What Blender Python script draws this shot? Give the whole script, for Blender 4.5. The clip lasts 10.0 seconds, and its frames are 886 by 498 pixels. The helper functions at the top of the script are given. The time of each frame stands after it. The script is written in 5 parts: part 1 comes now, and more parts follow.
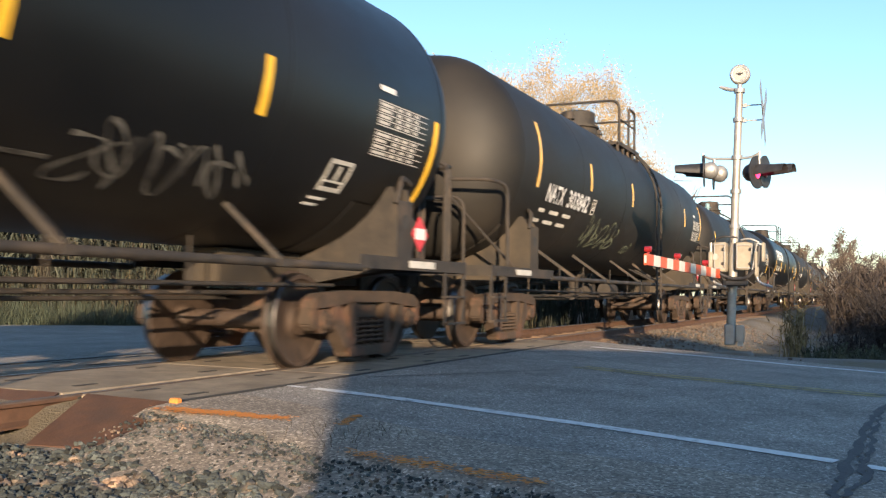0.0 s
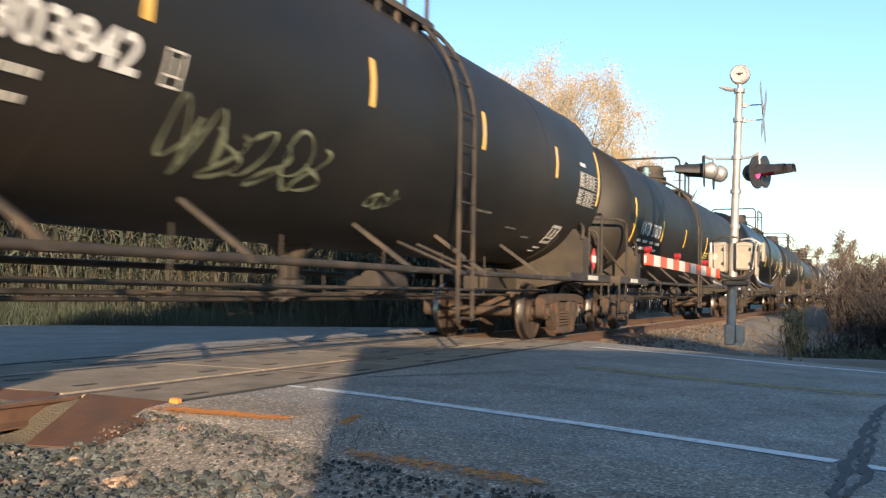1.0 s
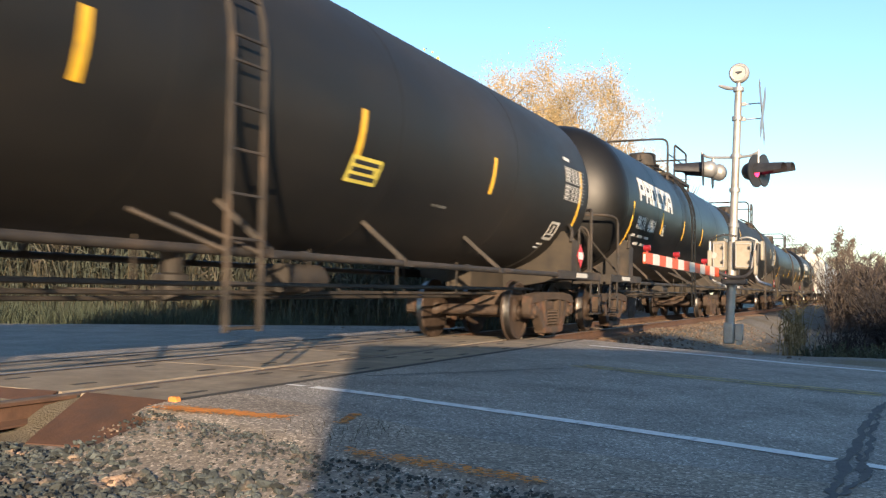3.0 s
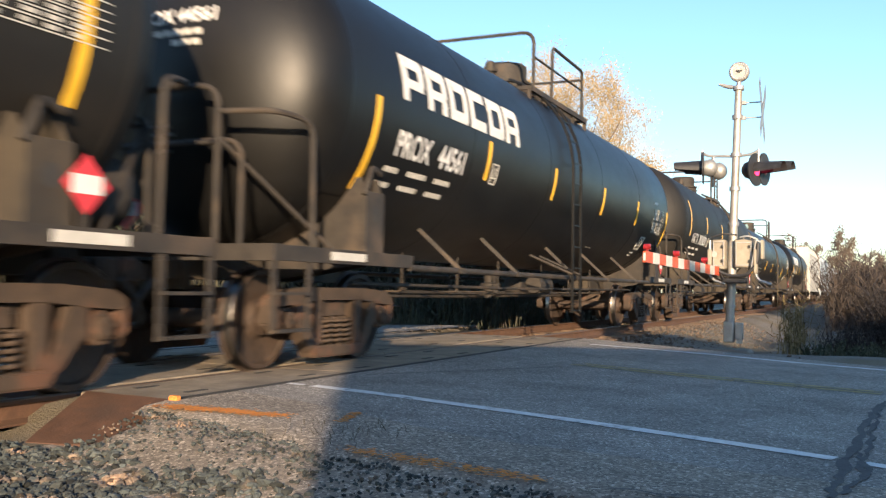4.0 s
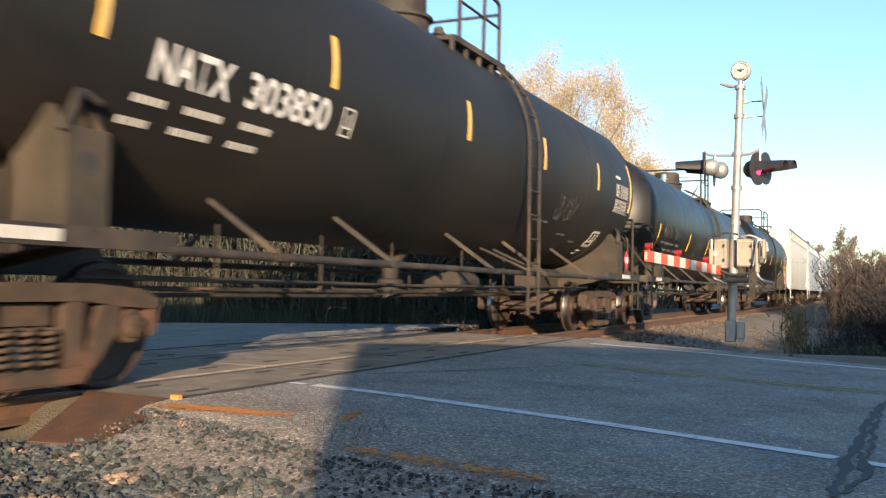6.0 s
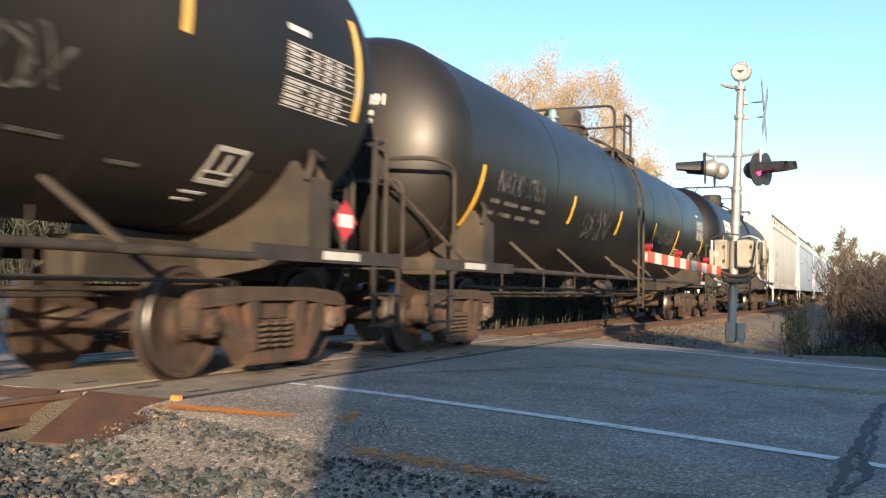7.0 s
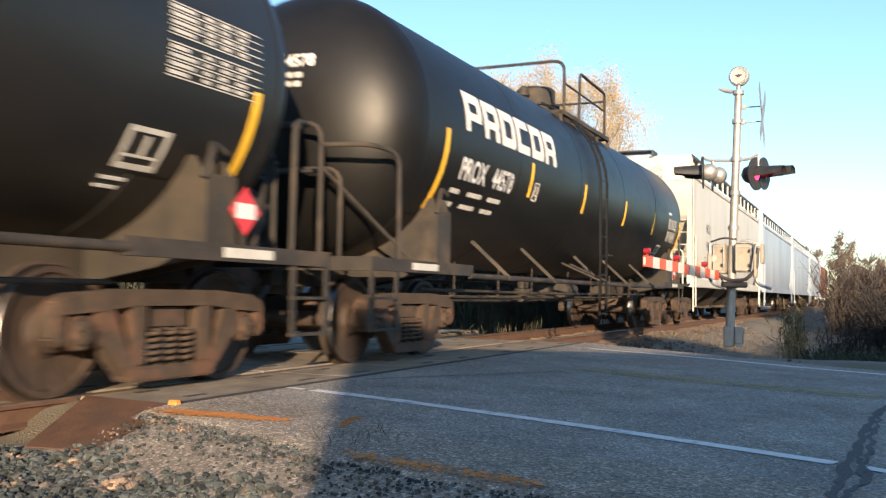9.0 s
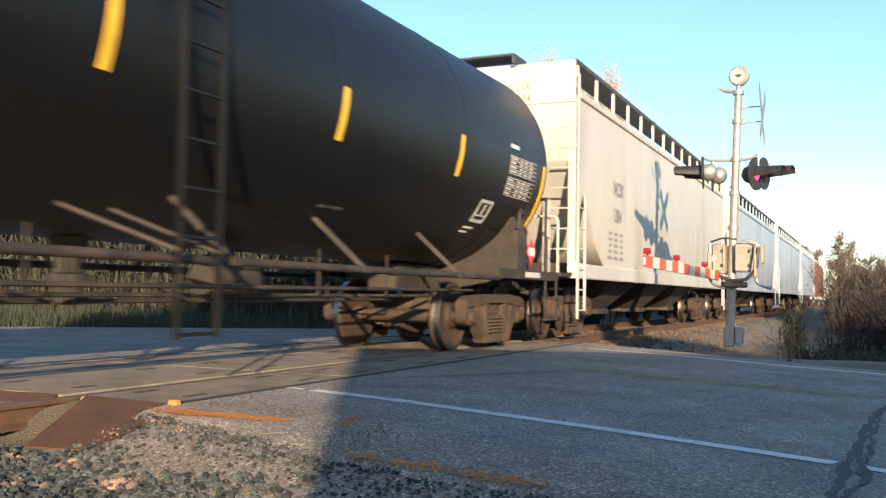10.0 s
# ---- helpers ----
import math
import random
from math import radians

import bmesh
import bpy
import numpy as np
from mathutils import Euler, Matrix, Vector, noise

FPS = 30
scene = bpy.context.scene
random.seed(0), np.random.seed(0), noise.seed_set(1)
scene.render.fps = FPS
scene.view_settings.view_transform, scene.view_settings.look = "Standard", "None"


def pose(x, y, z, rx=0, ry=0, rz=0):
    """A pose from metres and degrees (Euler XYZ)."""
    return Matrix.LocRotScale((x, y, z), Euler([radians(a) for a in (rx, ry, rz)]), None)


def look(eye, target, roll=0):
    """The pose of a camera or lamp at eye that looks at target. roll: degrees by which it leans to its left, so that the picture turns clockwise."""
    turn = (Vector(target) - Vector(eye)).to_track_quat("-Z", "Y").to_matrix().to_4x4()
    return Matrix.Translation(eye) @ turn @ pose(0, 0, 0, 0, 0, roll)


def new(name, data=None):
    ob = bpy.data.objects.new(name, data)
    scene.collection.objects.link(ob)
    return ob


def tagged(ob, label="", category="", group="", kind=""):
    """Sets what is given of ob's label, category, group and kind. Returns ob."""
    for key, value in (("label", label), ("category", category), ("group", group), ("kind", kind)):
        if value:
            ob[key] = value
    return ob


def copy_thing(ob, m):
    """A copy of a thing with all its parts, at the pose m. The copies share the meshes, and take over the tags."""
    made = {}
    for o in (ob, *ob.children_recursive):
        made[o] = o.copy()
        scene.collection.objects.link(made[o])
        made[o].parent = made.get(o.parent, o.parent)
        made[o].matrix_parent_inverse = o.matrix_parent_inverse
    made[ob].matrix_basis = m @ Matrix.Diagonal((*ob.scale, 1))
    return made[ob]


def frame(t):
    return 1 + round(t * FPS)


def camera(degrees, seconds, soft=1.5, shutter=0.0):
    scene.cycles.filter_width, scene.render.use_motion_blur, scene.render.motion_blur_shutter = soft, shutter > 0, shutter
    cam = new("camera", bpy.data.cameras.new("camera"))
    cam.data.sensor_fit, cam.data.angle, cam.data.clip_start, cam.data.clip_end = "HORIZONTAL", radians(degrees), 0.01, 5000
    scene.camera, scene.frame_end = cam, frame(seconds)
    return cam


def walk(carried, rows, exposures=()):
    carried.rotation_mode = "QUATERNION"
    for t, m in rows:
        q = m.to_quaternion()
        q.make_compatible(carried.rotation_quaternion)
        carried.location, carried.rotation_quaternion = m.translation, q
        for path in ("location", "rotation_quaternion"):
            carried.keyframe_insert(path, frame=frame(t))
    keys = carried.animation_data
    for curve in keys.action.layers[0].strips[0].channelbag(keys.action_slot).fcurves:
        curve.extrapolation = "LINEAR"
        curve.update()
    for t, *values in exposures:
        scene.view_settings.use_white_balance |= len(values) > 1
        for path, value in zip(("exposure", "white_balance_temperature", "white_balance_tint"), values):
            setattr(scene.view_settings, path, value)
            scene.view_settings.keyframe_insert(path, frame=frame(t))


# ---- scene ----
# ---------- camera: stands on a low tripod and sways a little ----------
cam = camera(51.28, 10.0, soft=1.3, shutter=0.28)
EYE = (0.0, 0.0, 0.763)
BASE = look(EYE, (-0.4193, 0.9067, 0.763 + 0.0457), 0.95)
FOCAL = 1633.2
SWAY = [(0.0, 0.0, 0.0), (0.5, 0.0, 0.4), (1.0, 0.0, 0.0), (1.5, 0.0, -1.0), (2.0, -0.8, -1.5), (2.5, -1.5, -1.5),
        (4.0, -1.5, -4.6), (4.5, -1.5, -4.6), (5.0, -1.5, -6.1), (5.5, 0.0, -6.1), (7.0, 1.5, -4.6), (7.5, 1.5, -1.5),
        (8.0, 1.5, 0.0), (8.5, 0.0, 1.5), (9.0, -1.5, 3.0), (9.5, -1.5, 3.0), (10.0, -1.5, 3.0)]
walk(cam, [(t, BASE @ pose(0, 0, 0, math.degrees(b / FOCAL), math.degrees(a / FOCAL), 0)) for t, a, b in SWAY],
     exposures=[(0.0, 0.92, 5800, 7), (10.0, 0.92, 5800, 7)])

# ---------- world and sun: low autumn sun behind the camera ----------
SUN_AZ = math.atan2(0.47, -0.883)      # clockwise from +Y
SUN_EL = radians(11.5)
world = bpy.data.worlds.new("sky")
scene.world = world
world.use_nodes = True
wn = world.node_tree.nodes
sky = wn.new("ShaderNodeTexSky")
sky.sky_type = "NISHITA"
sky.sun_disc = False
sky.sun_elevation = SUN_EL
sky.sun_rotation = SUN_AZ
sky.air_density = 1.0
sky.dust_density = 0.5
sky.ozone_density = 2.0
wn["Background"].inputs["Strength"].default_value = 0.15
world.node_tree.links.new(sky.outputs[0], wn["Background"].inputs["Color"])
sun = new("sun", bpy.data.lights.new("sun", "SUN"))
sun.data.energy = 6.1
sun.data.angle = radians(0.55)
sun.data.color = (1.0, 0.69, 0.41)
sun.matrix_world = look((0, 0, 30), (-0.47 * 10, 0.883 * 10, 30 - 10 * math.tan(SUN_EL)))

# ---------- materials ----------
def pbr(name, c1, c2, scale=6.0, rough=0.8, metal=0.0, bump=0.2, bscale=60.0, c3=None, s3=1.5, lo3=0.5, hi3=0.7,
        stretch=(1, 1, 1), dist=0.01, vary=0.0, coat=0.0, rvar=0.12, spec=0.5):
    """Two scales of colour noise, an optional third tint in patches, and a fine relief, in object space."""
    m = bpy.data.materials.new(name)
    m.use_nodes = True
    n, l = m.node_tree.nodes, m.node_tree.links
    b = n["Principled BSDF"]
    b.inputs["Metallic"].default_value = metal
    b.inputs["Coat Weight"].default_value = coat
    b.inputs["Specular IOR Level"].default_value = spec
    co = n.new("ShaderNodeTexCoord")
    mp = n.new("ShaderNodeMapping")
    mp.inputs["Scale"].default_value = stretch
    l.new(co.outputs["Object"], mp.inputs[0])
    t1 = n.new("ShaderNodeTexNoise")
    t1.inputs["Scale"].default_value = scale
    t1.inputs["Detail"].default_value = 6
    t1.inputs["Roughness"].default_value = 0.65
    l.new(mp.outputs[0], t1.inputs["Vector"])
    r1 = n.new("ShaderNodeValToRGB")
    r1.color_ramp.elements[0].position, r1.color_ramp.elements[1].position = 0.32, 0.68
    r1.color_ramp.elements[0].color, r1.color_ramp.elements[1].color = (*c1, 1), (*c2, 1)
    l.new(t1.outputs[0], r1.inputs[0])
    col = r1.outputs[0]
    if c3:
        t3 = n.new("ShaderNodeTexNoise")
        t3.inputs["Scale"].default_value = s3
        t3.inputs["Detail"].default_value = 5
        l.new(mp.outputs[0], t3.inputs["Vector"])
        r3 = n.new("ShaderNodeMapRange")
        r3.inputs[1].default_value, r3.inputs[2].default_value = lo3, hi3
        l.new(t3.outputs[0], r3.inputs[0])
        mx = n.new("ShaderNodeMix")
        mx.data_type = "RGBA"
        l.new(r3.outputs[0], mx.inputs[0])
        l.new(col, mx.inputs[6])
        mx.inputs[7].default_value = (*c3, 1)
        col = mx.outputs[2]
    if vary:
        oi = n.new("ShaderNodeObjectInfo")
        ge = n.new("ShaderNodeNewGeometry")
        ad = n.new("ShaderNodeMath")
        ad.operation = "ADD"
        l.new(oi.outputs["Random"], ad.inputs[0])
        l.new(ge.outputs["Random Per Island"], ad.inputs[1])
        fr = n.new("ShaderNodeMath")
        fr.operation = "FRACT"
        l.new(ad.outputs[0], fr.inputs[0])
        mr = n.new("ShaderNodeMapRange")
        mr.inputs[3].default_value, mr.inputs[4].default_value = 1 - vary, 1 + vary
        l.new(fr.outputs[0], mr.inputs[0])
        hs = n.new("ShaderNodeHueSaturation")
        l.new(mr.outputs[0], hs.inputs["Value"])
        l.new(col, hs.inputs["Color"])
        col = hs.outputs[0]
    l.new(col, b.inputs["Base Color"])
    rr = n.new("ShaderNodeMapRange")
    rr.inputs[3].default_value, rr.inputs[4].default_value = max(0.03, rough - rvar), min(1, rough + rvar)
    l.new(t1.outputs[0], rr.inputs[0])
    l.new(rr.outputs[0], b.inputs["Roughness"])
    if bump:
        t2 = n.new("ShaderNodeTexNoise")
        t2.inputs["Scale"].default_value = bscale
        t2.inputs["Detail"].default_value = 4
        l.new(co.outputs["Object"], t2.inputs["Vector"])
        bp = n.new("ShaderNodeBump")
        bp.inputs["Strength"].default_value = bump
        bp.inputs["Distance"].default_value = dist
        l.new(t2.outputs[0], bp.inputs["Height"])
        l.new(bp.outputs[0], b.inputs["Normal"])
    return m


def speckled(name, dark, mid, light, cells, cut, tone):
    """Bound aggregate: a mottled binder with single stones, some of them pale, and a pitted relief."""
    m = bpy.data.materials.new(name)
    m.use_nodes = True
    n, l = m.node_tree.nodes, m.node_tree.links
    b = n["Principled BSDF"]
    b.inputs["Roughness"].default_value = 0.92
    co = n.new("ShaderNodeTexCoord")
    vo = n.new("ShaderNodeTexVoronoi")
    vo.inputs["Scale"].default_value = cells
    l.new(co.outputs["Object"], vo.inputs["Vector"])
    sp = n.new("ShaderNodeSeparateColor")
    l.new(vo.outputs["Color"], sp.inputs[0])
    r = n.new("ShaderNodeValToRGB")
    e = r.color_ramp.elements
    e[0].position, e[1].position = 0.0, 1.0
    e[0].color, e[1].color = (*dark, 1), (*light, 1)
    k = e.new(0.55)
    k.color = (*mid, 1)
    k = e.new(cut)
    k.color = (*mid, 1)
    l.new(sp.outputs[0], r.inputs[0])
    big = n.new("ShaderNodeTexNoise")
    big.inputs["Scale"].default_value = 1.1
    big.inputs["Detail"].default_value = 7
    big.inputs["Roughness"].default_value = 0.7
    l.new(co.outputs["Object"], big.inputs["Vector"])
    mr = n.new("ShaderNodeMapRange")
    mr.inputs[1].default_value, mr.inputs[2].default_value = 0.3, 0.7
    mr.inputs[3].default_value, mr.inputs[4].default_value = 0.68, 1.32
    l.new(big.outputs[0], mr.inputs[0])
    hs = n.new("ShaderNodeHueSaturation")
    l.new(mr.outputs[0], hs.inputs["Value"])
    l.new(r.outputs[0], hs.inputs["Color"])
    l.new(hs.outputs[0], b.inputs["Base Color"])
    bp = n.new("ShaderNodeBump")
    bp.inputs["Strength"].default_value = 1.0
    bp.inputs["Distance"].default_value = 0.012
    l.new(sp.outputs[1], bp.inputs["Height"])
    l.new(bp.outputs[0], b.inputs["Normal"])
    return m


M_TANK = pbr("black_tank_paint", (0.0108, 0.0102, 0.0093), (0.0185, 0.0170, 0.0147), 1.3, 0.60, 0, 0.08, 40, (0.036, 0.029, 0.0215), 0.55, 0.48, 0.80, (1, 0.5, 1), spec=0.36)
M_TANK_B = pbr("glossier_black_tank_paint", (0.0090, 0.0088, 0.0084), (0.0150, 0.0142, 0.0130), 1.3, 0.45, 0, 0.08, 40, (0.030, 0.0245, 0.0185), 0.55, 0.50, 0.80, (1, 0.5, 1), spec=0.5)
M_TANK_C = pbr("newer_black_tank_paint", (0.0055, 0.0054, 0.0053), (0.0090, 0.0087, 0.0083), 1.1, 0.44, 0, 0.06, 40, (0.015, 0.013, 0.0108), 0.5, 0.54, 0.85, (1, 0.5, 1), spec=0.34)
M_FRAME = pbr("dusty_black_steel", (0.018, 0.01575, 0.01425), (0.045, 0.0375, 0.03), 5, 0.75, 0, 0.3, 60, (0.0825, 0.06, 0.04125), 2.2, 0.52, 0.75)
M_DUST = pbr("brown_dusted_saddle_steel", (0.034, 0.0275, 0.0195), (0.064, 0.050, 0.034), 3, 0.8, 0, 0.2, 50, (0.0245, 0.021, 0.0175), 1.6, 0.46, 0.66)
M_TRUCK = pbr("rust_brown_cast_steel", (0.036, 0.0255, 0.0180), (0.078, 0.053, 0.036), 6, 0.85, 0, 0.5, 70, (0.120, 0.058, 0.034), 3.0, 0.55, 0.72)
M_WHEEL = pbr("rusted_wheel_plate", (0.034, 0.0235, 0.0175), (0.068, 0.046, 0.033), 7, 0.7, 0.1, 0.25, 80)
M_TREAD = pbr("polished_wheel_tread", (0.18, 0.168, 0.156), (0.276, 0.264, 0.252), 9, 0.34, 1.0, 0.05, 80)
M_YEL = pbr("yellow_reflective_tape", (0.80, 0.46, 0.02), (0.90, 0.55, 0.04), 9, 0.45, 0, 0.05, 80, (0.5, 0.32, 0.06), 5, 0.6, 0.8)
M_WHITE = pbr("white_stencil_paint", (0.62, 0.61, 0.58), (0.76, 0.75, 0.72), 14, 0.6, 0, 0.05, 90, (0.35, 0.33, 0.30), 7, 0.58, 0.8)
M_RED = pbr("red_paint", (0.50, 0.03, 0.04), (0.62, 0.05, 0.06), 9, 0.5, 0, 0.05)
M_RAIL = pbr("rusted_rail_side", (0.07125, 0.0375, 0.0225), (0.1237, 0.066, 0.0375), 8, 0.85, 0, 0.3, 60)
M_RAILTOP = pbr("worn_rail_head", (0.20, 0.17, 0.15), (0.34, 0.31, 0.29), 12, 0.42, 0.9, 0.05)
# brown, low-metal copy for the near rail: its missing reflection is coloured in
M_RAILDARK = pbr("unreflecting_rail_head", (0.085, 0.062, 0.048), (0.15, 0.115, 0.09), 12, 0.55, 0.3, 0.1)
M_PLATE = pbr("rusted_steel_plate", (0.060, 0.031, 0.019), (0.108, 0.055, 0.033), 7, 0.78, 0, 0.35, 45, (0.060, 0.036, 0.026), 3, 0.5, 0.7)
M_CONC = pbr("worn_crossing_concrete", (0.20, 0.165, 0.122), (0.335, 0.28, 0.208), 5, 0.88, 0, 0.3, 90, (0.13, 0.105, 0.08), 1.3, 0.46, 0.72, vary=0.07)
M_RUBBER = pbr("black_flangeway_rubber", (0.022, 0.022, 0.022), (0.05, 0.047, 0.043), 8, 0.8, 0, 0.2)
M_ASPH = speckled("worn_asphalt", (0.125, 0.114, 0.101), (0.285, 0.260, 0.228), (0.60, 0.56, 0.50), 85, 0.84, 0.135)
M_SHOULDER = speckled("gritty_road_shoulder", (0.13, 0.112, 0.090), (0.285, 0.242, 0.192), (0.62, 0.54, 0.44), 75, 0.78, 0.17)
M_TAR = pbr("tar_seal", (0.055, 0.055, 0.058), (0.115, 0.113, 0.110), 40, 0.95, 0, 0.3, rvar=0.03)
M_LINE = pbr("white_road_paint", (0.62, 0.62, 0.61), (0.80, 0.80, 0.78), 18, 0.75, 0, 0.4, 120, (0.20, 0.20, 0.20), 9, 0.58, 0.72)
M_YLINE = pbr("faded_yellow_road_paint", (0.34, 0.28, 0.12), (0.46, 0.38, 0.17), 18, 0.8, 0, 0.4, 120, (0.10, 0.10, 0.10), 9, 0.5, 0.66)
M_GROUND = pbr("gravelly_soil", (0.10, 0.093, 0.08), (0.26, 0.235, 0.20), 26, 0.95, 0, 0.9, 60, (0.15, 0.125, 0.08), 0.5, 0.45, 0.6, dist=0.03)
# the warm third tint puts sunlit speckle into the grey stone's colour
M_STONE = pbr("grey_stone_sunlit_specks", (0.027, 0.034, 0.0335), (0.069, 0.078, 0.075), 9, 0.9, 0, 0.5, 60, (0.30, 0.205, 0.14), 3.4, 0.54, 0.70, vary=0.75)
M_ALU = pbr("brushed_aluminium_mast", (0.32, 0.305, 0.28), (0.44, 0.42, 0.39), 5, 0.5, 0.5, 0.1, 60, (0.30, 0.27, 0.22), 2, 0.55, 0.75)
M_SIGB = pbr("weathered_black_signal_paint", (0.016, 0.016, 0.018), (0.035, 0.035, 0.038), 9, 0.55, 0, 0.1)
M_CREAM = pbr("cream_hopper_paint", (0.47, 0.46, 0.42), (0.55, 0.54, 0.495), 1.2, 0.55, 0, 0.08, 30, (0.32, 0.30, 0.26), 0.7, 0.55, 0.85, (1, 1, 0.35))
M_BLUEW = pbr("pale_blue_grey_hopper_paint", (0.26, 0.32, 0.40), (0.36, 0.42, 0.50), 1.0, 0.5, 0, 0.08, 30, (0.48, 0.51, 0.54), 0.6, 0.5, 0.8, (1, 1, 0.35))
M_BROWN = pbr("oxide_red_car_paint", (0.13, 0.045, 0.03), (0.19, 0.07, 0.045), 2, 0.7, 0, 0.1)
M_ORANGE = pbr("sprayed_orange_marking", (0.62, 0.20, 0.035), (0.74, 0.32, 0.06), 25, 0.85, 0, 0.8, 110, (0.40, 0.20, 0.07), 16, 0.55, 0.75)


# ---------- mesh helpers ----------
def link_mesh(name, bm, mat, parent=None, label="", smooth=False):
    me = bpy.data.meshes.new(name)
    bmesh.ops.recalc_face_normals(bm, faces=bm.faces[:])
    bm.to_mesh(me)
    bm.free()
    if smooth:
        for p in me.polygons:
            p.use_smooth = True
        me.set_sharp_from_angle(angle=radians(38))
    for m in (mat if isinstance(mat, (list, tuple)) else [mat]):
        me.materials.append(m)
    ob = new(name, me)
    if parent is not None:
        ob.parent = parent
    if label:
        ob["label"] = label
    return ob


def part(name, bm, mat, parent, label="", smooth=True):
    return link_mesh(name, bm, mat, parent, label, smooth)


def box(bm, cx, cy, cz, sx, sy, sz, m=None, bev=0.0):
    pts = []
    for k in (-1, 1):
        for j in (-1, 1):
            for i in (-1, 1):
                v = Vector((i * sx / 2, j * sy / 2, k * sz / 2))
                if m is not None:
                    v = m @ v
                pts.append(bm.verts.new((v.x + cx, v.y + cy, v.z + cz)))
    fs = []
    for q in ((0, 2, 3, 1), (4, 5, 7, 6), (0, 1, 5, 4), (2, 6, 7, 3), (0, 4, 6, 2), (1, 3, 7, 5)):
        fs.append(bm.faces.new([pts[i] for i in q]))
    if bev:
        es = list({e for f in fs for e in f.edges})
        bmesh.ops.bevel(bm, geom=es, offset=bev, segments=1, affect="EDGES")
    return bm


def tube(bm, pts, r, seg=8, closed=False, caps=True):
    """A round bar or pipe along a polyline."""
    pts = [Vector(p) for p in pts]
    rings = []
    n = len(pts)
    up = None
    for i, p in enumerate(pts):
        a = pts[i] - pts[i - 1] if (i > 0 or closed) else pts[1] - pts[0]
        b = pts[(i + 1) % n] - pts[i] if (i < n - 1 or closed) else a
        t = (a.normalized() + b.normalized()).normalized()
        if up is None:
            up = Vector((0, 0, 1)) if abs(t.z) < 0.9 else Vector((1, 0, 0))
        u = (up - t * up.dot(t)).normalized()
        up = u
        w = t.cross(u)
        rr = r[i] if isinstance(r, (list, tuple)) else r
        rings.append([bm.verts.new(p + (u * math.cos(k * 2 * math.pi / seg) + w * math.sin(k * 2 * math.pi / seg)) * rr) for k in range(seg)])
    for i in range(n if closed else n - 1):
        A, B = rings[i], rings[(i + 1) % n]
        for k in range(seg):
            bm.faces.new((A[k], A[(k + 1) % seg], B[(k + 1) % seg], B[k]))
    if caps and not closed:
        bm.faces.new(rings[0])
        bm.faces.new(rings[-1][::-1])
    return bm


def bend(pts, r=0.12, n=4):
    """Rounds the corners of a polyline."""
    pts = [Vector(p) for p in pts]
    out = [pts[0]]
    for a, b, c in zip(pts, pts[1:], pts[2:]):
        d1, d2 = (a - b), (c - b)
        k = min(r, d1.length * 0.45, d2.length * 0.45)
        p, q = b + d1.normalized() * k, b + d2.normalized() * k
        for i in range(n + 1):
            t = i / n
            out.append(p * (1 - t) ** 2 + b * 2 * t * (1 - t) + q * t * t)
    out.append(pts[-1])
    return out


def lathe(bm, prof, seg=48, axis="y", c=(0, 0, 0)):
    """Turns (station, radius) pairs about an axis."""
    rings = []
    for s, r in prof:
        ring = []
        if r < 1e-5:
            ring = None
        co = []
        for k in range(seg if ring is not None else 1):
            a = 2 * math.pi * k / seg
            u, w = r * math.cos(a), r * math.sin(a)
            p = {"y": (u, s, w), "x": (s, u, w), "z": (u, w, s)}[axis]
            co.append(bm.verts.new((p[0] + c[0], p[1] + c[1], p[2] + c[2])))
        rings.append(co)
    for A, B in zip(rings, rings[1:]):
        for k in range(seg):
            k2 = (k + 1) % seg
            if len(A) == 1 and len(B) == 1:
                continue
            if len(A) == 1:
                bm.faces.new((A[0], B[k2], B[k]))
            elif len(B) == 1:
                bm.faces.new((A[k], A[k2], B[0]))
            else:
                bm.faces.new((A[k], A[k2], B[k2], B[k]))
    return bm


def prism(bm, poly, x0, x1, plane="yz"):
    """A polygon of (a, b) pairs, pushed from x0 to x1 along the third axis."""
    def co(a, b, x):
        return {"yz": (x, a, b), "xz": (a, x, b), "xy": (a, b, x)}[plane]
    A = [bm.verts.new(co(a, b, x0)) for a, b in poly]
    B = [bm.verts.new(co(a, b, x1)) for a, b in poly]
    n = len(poly)
    bm.faces.new(A[::-1])
    bm.faces.new(B)
    for i in range(n):
        bm.faces.new((A[i], A[(i + 1) % n], B[(i + 1) % n], B[i]))
    return bm


def empty(name, x=0, y=0, z=0):
    ob = new(name)
    ob.location = (x, y, z)
    return ob


# ---------- the lie of the land ----------
XC, GAUGE = -5.817, 1.50
SPEED = 10.68


def smooth01(a, b, x):
    t = min(1, max(0, (x - a) / (b - a)))
    return t * t * (3 - 2 * t)


def road_z(x, y):
    return -0.022 * max(0.0, x + 4.2) - 0.012 * max(0.0, -8.2 - x) 


def near_edge(x):
    """Road's near edge."""
    if x < -7.4:
        return 4.6 - 0.35 * (x + 7.4)
    return 4.45 - 0.74 * smooth01(-4.2, -1.6, x) if x < 0.5 else 3.76 - 0.1 * x


def far_edge(x):
    if x < -7.4:
        return 17.9 + 0.44 * (x + 7.4)
    return 14.6 - 0.50 * max(0.0, x + 4.2) if x < 3 else 11.0 - 0.4 * (x - 3)


